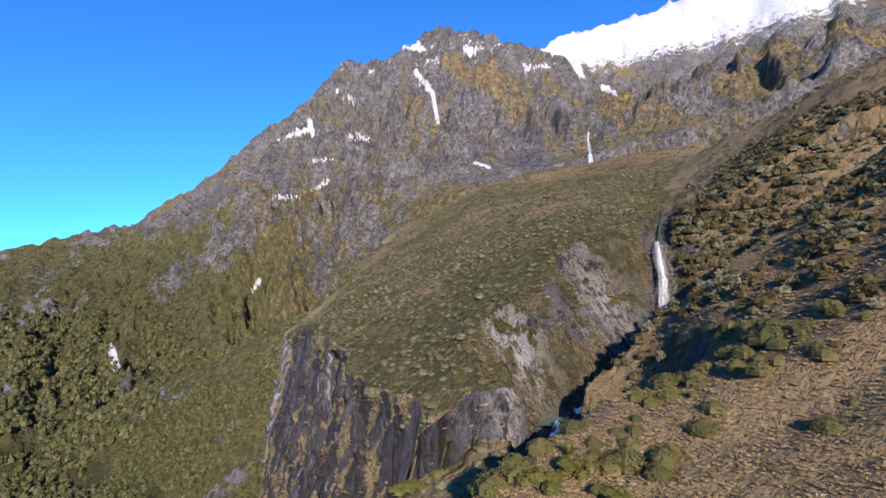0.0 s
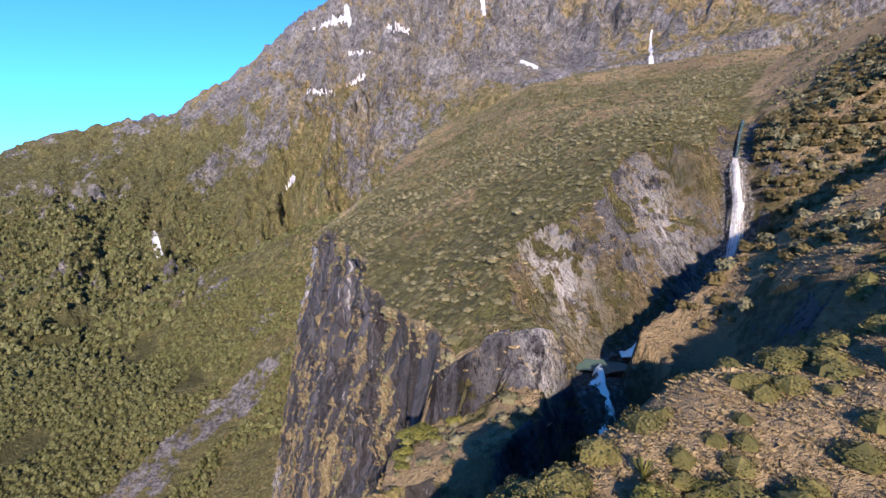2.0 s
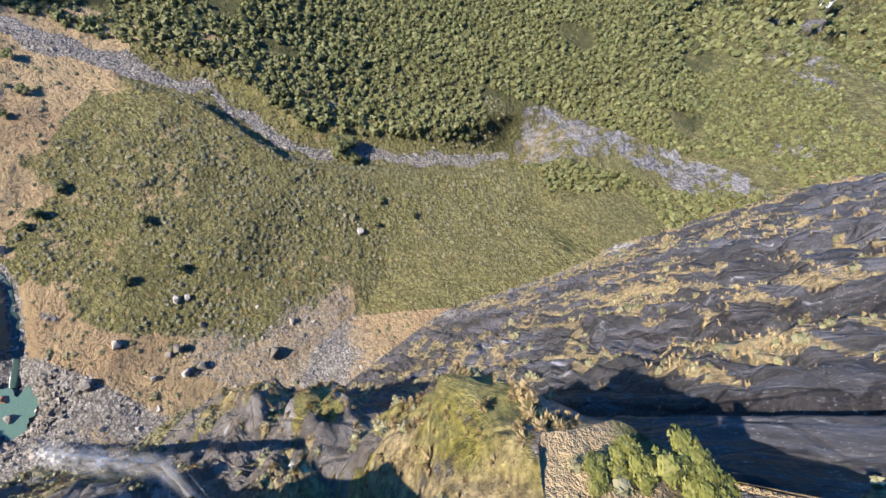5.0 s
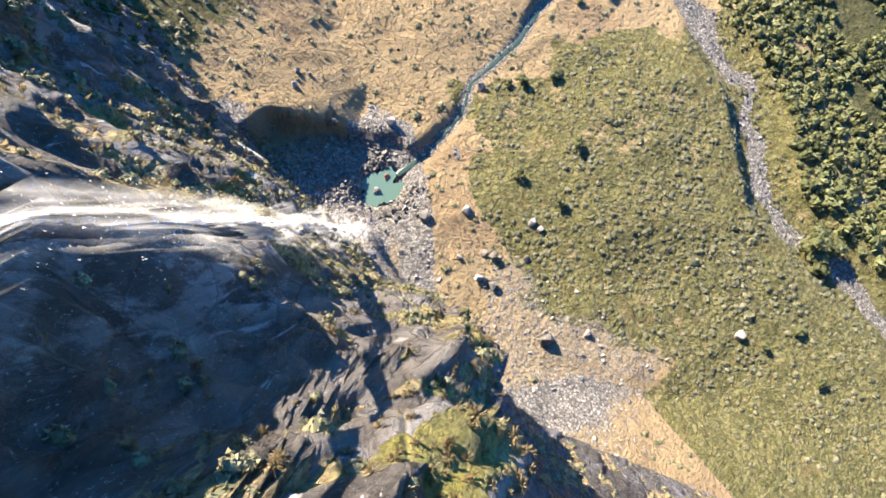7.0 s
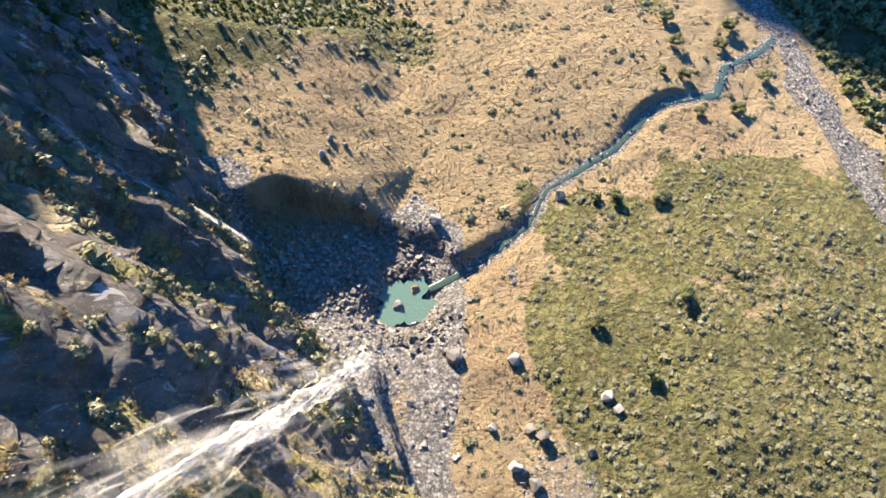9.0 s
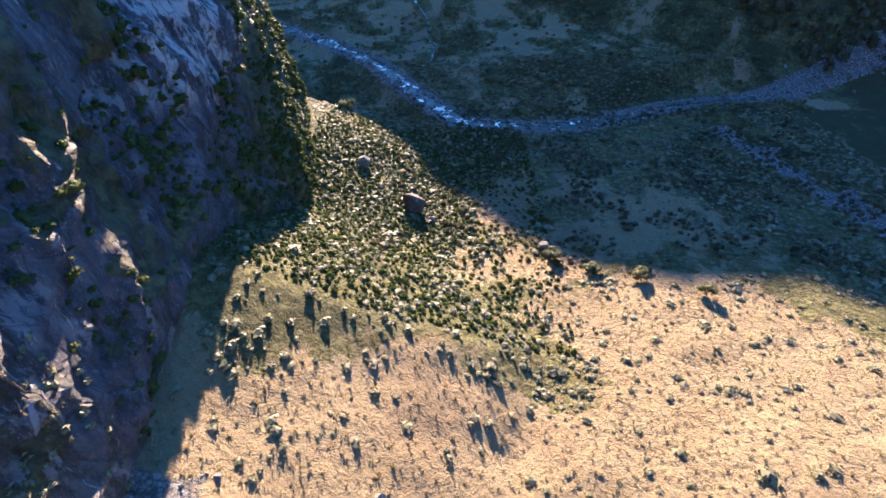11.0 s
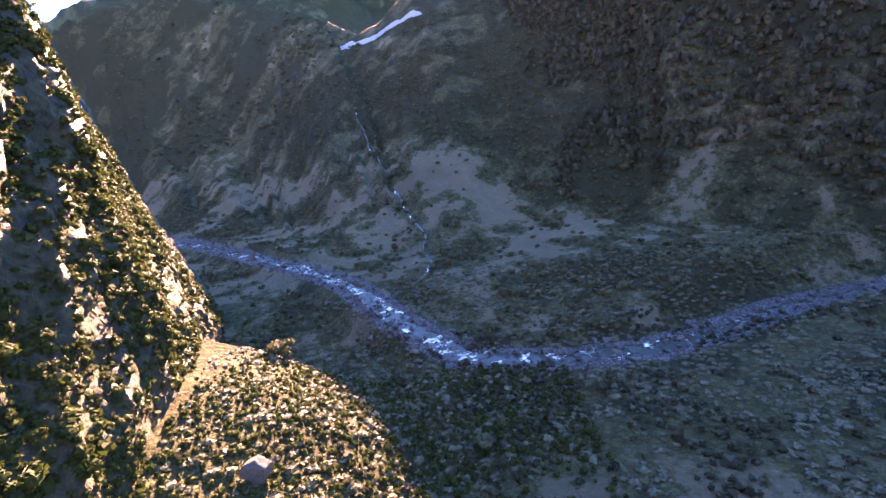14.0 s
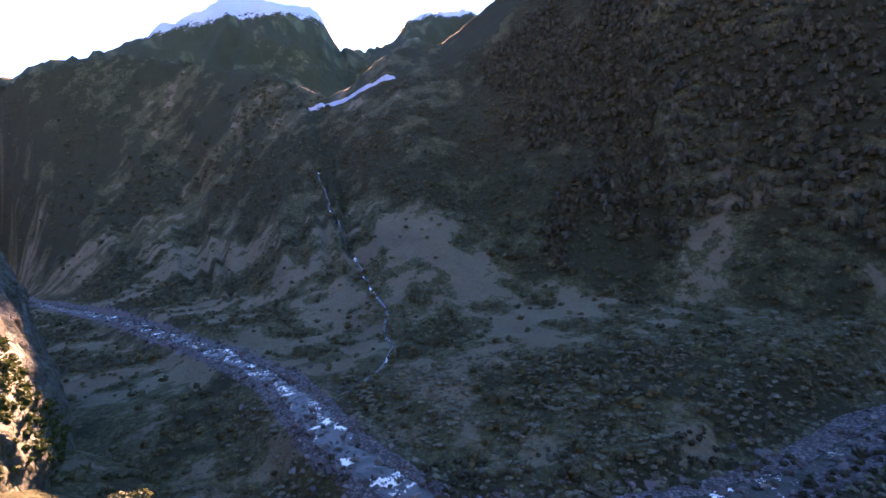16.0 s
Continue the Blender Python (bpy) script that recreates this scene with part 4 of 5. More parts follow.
def scatter(name, places, radius, height, templates, mat, label, category, seed, tilt=0.0, smooth=False):
    """Many copies of a few templates, joined into one object."""
    g = np.random.RandomState(seed)
    n = len(places)
    which = g.randint(0, len(templates), n)
    turn = g.uniform(0, 2 * np.pi, n)
    tone = g.uniform(0, 1, n)
    vs, fs, ts, base = [], [], [], 0
    for k, (tv, tf) in enumerate(templates):
        m = which == k
        c, s = np.cos(turn[m])[:, None], np.sin(turn[m])[:, None]
        r, h = radius[m][:, None], height[m][:, None]
        x, y, z = (tv[:, 0] * c - tv[:, 1] * s) * r, (tv[:, 0] * s + tv[:, 1] * c) * r, tv[:, 2] * h
        if tilt:
            z = z + x * g.normal(size=(m.sum(), 1)) * tilt + y * g.normal(size=(m.sum(), 1)) * tilt
        v = np.stack([x, y, z], -1) + places[m][:, None, :]
        count = int(m.sum())
        fs.append((tf[None] + (np.arange(count) * len(tv))[:, None, None]).reshape(-1, 3) + base)
        vs.append(v.reshape(-1, 3))
        ts.append(np.repeat(tone[m], len(tv)))
        base += count * len(tv)
    ob = mesh_object(name, np.concatenate(vs), np.concatenate(fs), mat, smooth=smooth)
    paint(ob, tone=np.concatenate(ts))
    return tagged(ob, label, category, kind="stuff")


def sprinkle(x0, x1, y0, y1, gap, seed):
    g = np.random.RandomState(seed)
    x, y = np.meshgrid(np.arange(x0, x1, gap), np.arange(y0, y1, gap))
    return x.ravel() + g.uniform(-0.5, 0.5, x.size) * gap, y.ravel() + g.uniform(-0.5, 0.5, x.size) * gap, g


CROWNS = [leaf_ball(24, s, 0.38) for s in range(6)]
MIDSHRUBS = [leaf_ball(32, 30 + s, 0.27) for s in range(5)]
SMALLCROWNS = [leaf_ball(11, 35 + s, 0.5) for s in range(5)]
FARCROWNS = [leaf_ball(12, 20 + s, 0.46) for s in range(5)]
SHRUBS = [leaf_ball(20, 40 + s, 0.34) for s in range(6)]
FINESHRUBS = [leaf_ball(52, 50 + s, 0.21, core=0.7) for s in range(5)]
DOMES = [leaf_ball(560, 55 + s, 0.06, core=0.8) for s in range(4)]
CLIFFTUFTS = [tuft(12, 65 + s, 1.0) for s in range(5)]
FINETUFTS = [tuft(17, 70 + s, 0.95, 0.045) for s in range(4)]
MOPS = [tuft(60, 170 + s, 0.8, 0.02) for s in range(3)]
TUFTS = [tuft(12, 60 + s, 0.8) for s in range(5)]
SLABTUFTS = [tuft(14, 75 + s, 1.0, 0.075) for s in range(5)]
STONES = [stone(80 + s, 11) for s in range(10)]

# beech forest on the valley sides
def wooded(x, y, z):
    az, r = np.degrees(np.arctan2(-x, y)), np.hypot(x, y)
    dg, _, side = line_near(x, y, GRAVEL)
    top = 112 + 35 * fbm(x / 110, y / 110, 3, 91) + 1.2 * np.clip(az - 25, 0, 40)
    west = (side < 0) | (y > 185)
    slip = (np.abs(az - 34 - (r - 680) * 0.01) < 1.3) & (r > 560) & (r < 760)
    bare = (fbm(x / 45, y / 45, 3, 93) > 0.9) | ((np.abs(x + 145 - (y - 216) * 0.45) < 16) & (y > 165) & (y < 285)) | ((x > -118) & (y < 225) & (y > 110))
    return (az > 13) & (az < 130) & west & (dg > 9) & (z < top) & ~slip & ~bare & (y > -75) & (x < -60 - 0.22 * np.maximum(0, 260 - y))


x, y, g = sprinkle(-420, -60, -70, 420, 2.5, 1)
x, y = x + g.normal(0, 0.9, len(x)), y + g.normal(0, 0.9, len(x))
z = ground_height(x, y)
m = wooded(x, y, z) & (np.hypot(x, y) < 390)
x, y, z = x[m], y[m], z[m]
r = (1.15 + 1.35 * g.uniform(size=len(x)) ** 1.6) * (1 - 0.3 * ramp(z, 70, 140))
h = r * g.uniform(0.7, 1.15, len(x))
scatter("beech_forest", np.stack([x, y, z + h * 0.25], 1), r, h, CROWNS, FOREST, "dense olive-green beech forest on the valley side", "forest", 2)
x, y, g = sprinkle(-900, -60, 60, 900, 5.6, 3)
z = ground_height(x, y)
m = wooded(x, y, z) & (np.hypot(x, y) >= 390)
x, y, z = x[m], y[m], z[m]
r = g.uniform(2.4, 4.0, len(x))
h = g.uniform(2.8, 4.4, len(x))
scatter("distant_forest", np.stack([x, y, z + h * 0.25], 1), r, h, FARCROWNS, FOREST, "beech forest climbing the far mountain side", "forest", 4)
x, y, g = sprinkle(-520, 20, -520, -60, 4.0, 5)
z = ground_height(x, y)
cr, ca = np.hypot(x + 45, y + 110), np.degrees(np.arctan2(-(x + 45), y + 110)) % 360
m = (cr > keyed(ca, SOUTH, 1) + 25 + 25 * fbm(x / 40, y / 40, 3, 95)) & (ca > 75) & (ca < 169 + 9 * fbm(x / 60, y / 60, 3, 96)) & (cr < 470)
x, y, z = x[m], y[m], z[m]
r = g.uniform(1.3, 2.6, len(x))
h = r * g.uniform(1.1, 1.7, len(x))
scatter("shaded_forest", np.stack([x, y, z + h * 0.5], 1), r, h, SMALLCROWNS, SHADELEAF, "beech forest on the shaded slope across the river, leaf colour darkened for shade", "forest", 6)

x, y, g = sprinkle(-620, 60, 230, 900, 5.2, 26)
z = ground_height(x, y)
az = np.degrees(np.arctan2(-x, y))
m = (az > 4) & (z > 60) & (z < 330) & ~wooded(x, y, z) & (g.uniform(size=len(x)) < (0.55 + 0.9 * fbm(x / 40, y / 40, 3, 97)) * (1 - ramp(z, 160, 330)))
x, y, z = x[m], y[m], z[m]
r = g.uniform(0.9, 2.2, len(x))
scatter("mountain_scrub", np.stack([x, y, z + r * 0.3], 1), r, r * 0.9, FARCROWNS, FOREST, "scattered scrub on the lower mountain side", "scrub", 28)

# scrub of the valley floor
x, y, g = sprinkle(-175, 12, -240, 175, 1.5, 7)
stony, green = floor_masks(x, y)
toe = keyed(y, WALL, 2)
z = ground_height(x, y)
dense = np.clip((green + 0.5 * fbm(x / 9, y / 9, 3, 98) - 0.38) * 1.3, 0, np.where(y < -42, 0.85, 0.62))
dense = np.maximum(dense, 0.10 * (stony < 0.3))
m = (g.uniform(size=len(x)) < dense) & (stony < 0.5) & (x < toe - 1) & (z < 40)
x, y, z = x[m], y[m], z[m]
size = (0.4 + 0.8 * g.uniform(size=len(x)) ** 2.0) * np.where(g.uniform(size=len(x)) < 0.04, 1.6, 1.0)
scatter("valley_scrub", np.stack([x, y, z + size * 0.12], 1), size * 1.15, size * g.uniform(0.4, 0.65, len(x)), SHRUBS, SCRUB, "low grey-green scrub covering the valley floor", "scrub", 8)
x, y, g = sprinkle(-62, 6, -178, -62, 1.15, 31)
stony, green = floor_masks(x, y)
z = ground_height(x, y)
m = (x < keyed(y, WALL, 2) - 0.5) & (z < 20) & (g.uniform(size=len(x)) < np.clip(1.3 * (green - 0.25) + 0.18 + 0.35 * fbm(x / 6, y / 6, 3, 99), 0.08, 0.95))
x, y, z = x[m], y[m], z[m]
size = 0.35 + 0.6 * g.uniform(size=len(x)) ** 2
scatter("talus_scrub", np.stack([x, y, z + size * 0.25], 1), size, size * g.uniform(0.7, 1.0, len(x)), SHRUBS, SPURLEAF, "low olive scrub crowding the foot of the spur", "scrub", 32)
x, y, g = sprinkle(-130, 0, -130, 120, 1.5, 9)
stony, green = floor_masks(x, y)
z = ground_height(x, y)
m = (stony < 0.35) & (green < 0.5) & (x < keyed(y, WALL, 2) - 1) & (g.uniform(size=len(x)) < 0.75)
x, y, z = x[m], y[m], z[m]
size = g.uniform(0.25, 0.6, len(x))
scatter("valley_tussock", np.stack([x, y, z - 0.03], 1), size * 0.9, size, TUFTS, STRAW, "straw-coloured tussock grass on the valley flat", "grass", 10)

# scrub and tussock of the tableland
def table_up(x, y):
    e = 0.6
    gx_, gy_ = (table_height(x + e, y) - table_height(x - e, y)) / (2 * e), (table_height(x, y + e) - table_height(x, y - e)) / (2 * e)
    return 1 / np.sqrt(1 + gx_**2 + gy_**2)


x, y, g = sprinkle(-75, 150, 20, 345, 1.8, 11)
up = table_up(x, y)
rock, green = table_masks(x, y, up)
d, _, side = line_near(x, y, GULLY)
thin = 1 - 0.45 * ramp(y, 170, 260)
dense = np.where(side < 0, 0.88 + 0.5 * fbm(x / 14, y / 14, 3, 101), 0.16 + 0.75 * fbm(x / 10, y / 10, 3, 102)) - 0.9 * ramp(rock, 0.3, 0.6)
m = (g.uniform(size=len(x)) < dense * thin) & (x > rim_x(y) + 0.4) & (d > 3.5) & ((side < 0) | (y > 75))
x, y = x[m], y[m]
z = table_height(x, y)
size = g.uniform(0.3, 0.85, len(x)) * np.where(g.uniform(size=len(x)) < 0.05, 1.6, 1.0)
near = (y < 112) & (x < 40)
scatter("brink_scrub", np.stack([x, y, z + size * 0.2], 1)[near], size[near] * 1.1, size[near] * 0.6, FINESHRUBS, SCRUB, "close-clipped green scrub at the cliff brink", "scrub", 119)
x, y, z, size = x[~near], y[~near], z[~near], size[~near]
scatter("hillside_scrub", np.stack([x, y, z + size * 0.2], 1), size * 1.1, size * g.uniform(0.55, 0.9, len(x)), SHRUBS, SCRUB, "wind-clipped olive scrub over the hillside", "scrub", 12)
x, y, g = sprinkle(-6, 95, 12, 125, 1.25, 113)
d, _, side = line_near(x, y, GULLY)
clump = 0.5 * fbm(x / 8, y / 8, 3, 103) + 0.5 * fbm(x / 20, y / 20, 2, 109)
m = (side > 0) & (x > rim_x(y) + 0.8) & (d > 3.5) & (g.uniform(size=len(x)) < 0.30 + 0.22 * ramp(x, 18, 34) + 1.2 * clump)
x, y = x[m], y[m]
z = table_height(x, y)
size = g.uniform(0.4, 1.15, len(x)) * (1 + 0.3 * ramp(clump[m], 0.1, 0.5))
p, low = np.stack([x, y, z + size * 0.25], 1), g.uniform(size=len(x)) < 0.6
near = (y < 50) & (x < 30)
scatter("brink_shrubs", p[near], size[near] * 1.1, size[near] * 0.75, DOMES, SHRUBLEAF, "dense rounded olive shrubs on the brink of the gully", "shrubs", 125)
p, size, low = p[~near], size[~near], low[~near]
scatter("slope_shrubs", p[low], size[low] * 1.1, size[low] * g.uniform(0.7, 1.0, low.sum()), FINESHRUBS, DARKLEAF, "rounded brown-green shrubs on the steep grassy slope", "shrubs", 112)
scatter("slope_scrub", p[~low], size[~low] * 1.1, size[~low] * g.uniform(0.6, 0.9, (~low).sum()), FINESHRUBS, SCRUB, "lighter green low shrubs among tussock", "shrubs", 114)
x, y, g = sprinkle(-12, 62, 12, 110, 0.46, 13)
up = table_up(x, y)
rock, green = table_masks(x, y, up)
d, _, side = line_near(x, y, GULLY)
m = (side > 0) & (rock < 0.5) & (x > rim_x(y) + 0.3) & (g.uniform(size=len(x)) < 0.8) & (d > 3)
x, y = x[m], y[m]
z = table_height(x, y)
size = g.uniform(0.14, 0.34, len(x))
near = (y < 50) & (x < 32)
scatter("slope_tussock", np.stack([x, y, z - 0.03], 1)[near], size[near] * 1.35, size[near] * 0.8, FINETUFTS, STRAW, "fine straw tussock close-set on the near slope", "grass", 123)
x, y, z, size = x[~near], y[~near], z[~near], size[~near]
scatter("hillside_tussock", np.stack([x, y, z - 0.03], 1), size * 1.4, size * 0.65, TUFTS, STRAW, "straw and rust coloured tussock on the steep hillside", "grass", 14)

x, y, g = sprinkle(-12, 62, 48, 130, 0.9, 115)
d, _, side = line_near(x, y, GULLY)
patch = fbm(x / 5, y / 5, 3, 116) + 0.5 * fbm(x / 16, y / 16, 2, 117)
white = np.exp(-(((x - 10.5) / 4.5) ** 2 + ((y - 76.5) / 4) ** 2))
m = (side < 0) & (d > 3) & (d < 26) & (table_up(x, y) < 0.78) & (x > rim_x(y) + 0.3) & (g.uniform(size=len(x)) < 0.5 + 0.9 * patch - 1.3 * white)
x, y = x[m], y[m]
size = g.uniform(0.25, 0.6, len(x))
scatter("gully_tussock", np.stack([x, y, table_height(x, y) - 0.05], 1), size, size * 0.75, CLIFFTUFTS, STRAW, "tan tussock on the rocky gully wall", "grass", 118)

# plants on the ledges of the cliff
g = np.random.RandomState(15)
n = 130000
y, v = g.uniform(-205, 240, n), g.uniform(0.0, 0.99, n)
x, z = face_point(y, v)
x2, z2 = face_point(y, v + 0.006)
ledge = np.abs(x2 - x) / (np.abs(z2 - z) + 0.05)
zone = slab_zone(y)
like = 0.10 + 0.9 * (ledge - 0.42) + 0.5 * fbm(y / 9, z / 16, 4, 104) + 0.22 * (1 - ramp(y, 38, 52)) + 0.5 * (1 - ramp(v, 0.0, 0.03))
like = like + 0.30 * ramp(-y, 95, 125) - 0.15 * ramp(-y, 20, 45) * (1 - ramp(-y, 85, 110))
like = np.clip(like, 0, 1) * np.where(y < -60, 0.7, np.where(y < 30, 0.34, 0.75))
beside = ramp(y, -32, -18) * (1 - ramp(y, 54, 57))
like = like + (0.9 * ramp(tufted(y, z) + 0.2 * ramp(ledge, 0.3, 0.9) + 0.12 * beside, 0.0, 0.45) - like) * np.maximum(zone, 0.85 * beside)
like = like * (1 - np.exp(-(((y - 34) / 3.5) ** 2))) * (1 - ramp(-y, 66, 78) * (1 - ramp(-y, 92, 104)) * ramp(z, 32, 42))
m = g.uniform(size=n) < like
x, y, z, zone = x[m], y[m], z[m], zone[m]
shrub = g.uniform(size=len(x)) < np.where(y < -60, 1.0, np.where(y < -25, 0.85, np.where(y < 48, 0.4, 0.07))) + 0.2 * (z > 146)
size = g.uniform(0.3, 0.8, len(x)) * np.where(g.uniform(size=len(x)) < 0.12, 1.7, 1.0) * np.where(y < -60, 1.3, 1.0)
p = np.stack([x - 0.1, y, z], 1)
beside = (y > 15) & (y < 56) & (z > 50)
k = shrub & beside
scatter("ledge_scrub", p[k], size[k] * 0.8, size[k] * 0.6, FINESHRUBS, SCRUB, "yellow-green shrubs on ledges beside the fall", "scrub", 120)
k = ~shrub & beside
scatter("ledge_tussock", p[k] - [0, 0, 0.1], size[k] * 0.55, size[k] * 0.5, MOPS, STRAW, "tan tussock on ledges beside the fall", "grass", 121)
k = shrub & ~beside & (y < -30)
scatter("spur_scrub", p[k], size[k], size[k] * 0.8, MIDSHRUBS, SPURLEAF, "thick green shrubs over the steep southern spur", "scrub", 122)
k = shrub & ~beside & (y >= -30)
scatter("cliff_scrub", p[k], size[k], size[k] * 0.85, SHRUBS, SCRUB, "green shrubs clinging to ledges of the cliff", "scrub", 16)
k = ~shrub & ~beside & (y < 56)
scatter("cliff_tussock", p[k] - [0, 0, 0.15], size[k] * 0.85, size[k] * 0.6, CLIFFTUFTS, STRAW, "tawny tussock hanging from the cliff ledges", "grass", 17)
k = ~shrub & (y >= 56)
scatter("slab_tussock", p[k] + [0.1, 0, -0.2], size[k] * 0.62, size[k] * 0.5, SLABTUFTS, STRAW, "shaggy tan tussock in strands down the dark slabs", "grass", 124)

# rubble on the screes and along the streams
x, y, g = sprinkle(-170, 8, -60, 110, 1.25, 18)
stony, green = floor_masks(x, y)
z = ground_height(x, y)
m = (g.uniform(size=len(x)) < stony * 0.75) & (x < keyed(y, WALL, 2) + 1) & (stony > 0.22)
x, y, z = x[m], y[m], z[m]
size = 0.16 + 0.55 * g.uniform(size=len(x)) ** 3 + 0.5 * (g.uniform(size=len(x)) < 0.03)
scatter("scree_stones", np.stack([x, y, z + size * 0.15], 1), size, size, STONES, STONE, "pale grey angular stones of the scree and stream beds", "stones", 19, 0.25)
g = np.random.RandomState(20)
n = 900
t, r = g.uniform(0, 2 * np.pi, n), 6.0 + np.abs(g.normal(0, 4.0, n))
x, y = POOL[0] + 1.15 * r * np.cos(t), POOL[1] + r * np.sin(t)
m = (x < keyed(y, WALL, 2)) & (np.cos(t - 3.2) < 0.75)
x, y = x[m], y[m]
size = 0.25 + 0.8 * g.uniform(size=len(x)) ** 2
scatter("pool_stones", np.stack([x, y, ground_height(x, y) + size * 0.2], 1), size, size, STONES, DARKSTONE, "dark wet blocks heaped round the plunge pool", "stones", 21, 0.3)
# boulders of the river
xs, ys_ = [], []
g = np.random.RandomState(22)
for (x0, y0, z0), (x1, y1, z1) in zip(RIVER, RIVER[1:]):
    k = int(min(700, np.hypot(x1 - x0, y1 - y0) * 5))
    u, off = g.uniform(size=k), g.normal(0, 4.6, k)
    ln = np.hypot(x1 - x0, y1 - y0)
    xs.append(x0 + u * (x1 - x0) - (y1 - y0) / ln * off)
    ys_.append(y0 + u * (y1 - y0) + (x1 - x0) / ln * off)
x, y = np.concatenate(xs), np.concatenate(ys_)
size = 0.25 + 1.1 * g.uniform(size=len(x)) ** 3
scatter("river_stones", np.stack([x, y, ground_height(x, y) + size * 0.2], 1), size, size, STONES, DARKSTONE, "grey boulders strewn along the river bed", "stones", 23, 0.25)

x, y, g = sprinkle(-190, 240, -540, -190, 2.9, 24)
z = ground_height(x, y)
dr, _, _ = line_near(x, y, RIVER)
dense = np.clip(1.5 * (south_patches(x, y) - 0.34), 0.08, 0.85)
m = (dr > 10) & (g.uniform(size=len(x)) < dense) & ~((x > 35) & (y > -240))
x, y, z = x[m], y[m], z[m]
size = g.uniform(0.5, 1.3, len(x)) * np.where(g.uniform(size=len(x)) < 0.1, 1.6, 1.0)
scatter("riverside_scrub", np.stack([x, y, z + size * 0.25], 1), size * 1.15, size * 0.85, SMALLCROWNS, DARKLEAF, "dark scrub in patches on the shaded slope across the river", "scrub", 25)

x, y, g = sprinkle(40, 620, -820, -260, 7.5, 29)
z = ground_height(x, y)
m = (z > 12) & (line_near(x, y, RIVER)[0] > 25) & (g.uniform(size=len(x)) < 0.45 + 0.7 * fbm(x / 60, y / 60, 3, 110)) & ((x > 240) | (y < -540))
x, y, z = x[m], y[m], z[m]
size = g.uniform(1.2, 2.8, len(x))
scatter("far_slope_scrub", np.stack([x, y, z + size * 0.2], 1), size * 1.3, size * 0.8, SMALLCROWNS, DARKLEAF, "dark scrub scattered over the distant shaded slope", "scrub", 30)

x, y, g = sprinkle(-165, -20, -200, -86, 2.3, 34)
z = ground_height(x, y)
dr, _, _ = line_near(x, y, RIVER)
clump = fbm(x / 11, y / 11, 3, 113) + 0.25 * fbm(x / 30, y / 30, 2, 114) + 0.25 * ramp(-y, 140, 165) + 0.35 * ramp(-x, 90, 110) * (1 - ramp(dr, 5, 11))
m = (dr > 3.2 - 1.4 * ramp(-x, 95, 110)) & (x < keyed(y, WALL, 2) - 12) & (g.uniform(size=len(x)) < np.clip(2.2 * (clump - 0.05), 0.04, 0.9))
x, y, z = x[m], y[m], z[m]
size = g.uniform(0.45, 1.0, len(x)) * np.where(g.uniform(size=len(x)) < 0.12, 1.6, 1.0)
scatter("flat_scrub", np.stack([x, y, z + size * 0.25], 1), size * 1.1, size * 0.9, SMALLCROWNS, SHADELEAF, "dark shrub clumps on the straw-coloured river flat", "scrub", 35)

# dark slump of blocks above the pool
g = np.random.RandomState(26)
x, y = g.uniform(-31, -6, 1500), g.uniform(-14, 8, 1500)
m = x < keyed(y, WALL, 2) - 0.5
x, y = x[m], y[m]
size = 0.2 + 0.6 * g.uniform(size=len(x)) ** 2
scatter("slump_stones", np.stack([x, y, ground_height(x, y) + size * 0.2], 1), size, size, STONES, DARKSTONE, "dark loose blocks on the bank above the pool", "stones", 27, 0.3)


# ---------------------------------------------------------------- water
def ribbon(name, line, width, mat, foam, label, category, rise=0.15, wave=0.2, seed=0, step=0.8):
    """A water surface along a line of points, with a width for each point."""
    pts = np.array(line, float)
    ln = np.r_[0, np.cumsum(np.linalg.norm(np.diff(pts, axis=0), axis=1))]
    s = np.arange(0, ln[-1], step)
    c = np.stack([np.interp(s, ln, pts[:, k]) for k in range(3)], 1)
    w = np.interp(s, ln, width if np.ndim(width) else [width] * len(pts))
    f = np.interp(s, ln, foam if np.ndim(foam) else [foam] * len(pts))
    d = np.gradient(c[:, :2], axis=0)
    for k in range(2):
        d[:, k] = np.convolve(np.pad(d[:, k], 4, "edge"), np.ones(9) / 9, "valid")
    d /= np.linalg.norm(d, axis=1)[:, None] + 1e-9
    K = 9
    a = np.linspace(-1, 1, K)
    wob = 1 + 0.35 * fbm(s / 6, s * 0, 3, seed + 70)
    x = c[:, :1] - d[:, 1:] * a * (w * wob)[:, None]
    y = c[:, 1:2] + d[:, :1] * a * (w * wob)[:, None]
    z = c[:, 2:] + rise + wave * fbm(x / 1.3, y / 1.3, 3, seed) * (1 - np.abs(a) ** 3) - 0.5 * np.abs(a) ** 4
    ob = mesh_object(name, np.stack([x, y, z], -1).reshape(-1, 3), grid_faces(len(s), K), mat)
    paint(ob, foam=(f[:, None] + 0 * a + 0.3 * fbm(x / 3, y / 3, 3, seed + 5)).ravel())
    return tagged(ob, label, category, kind="structure")


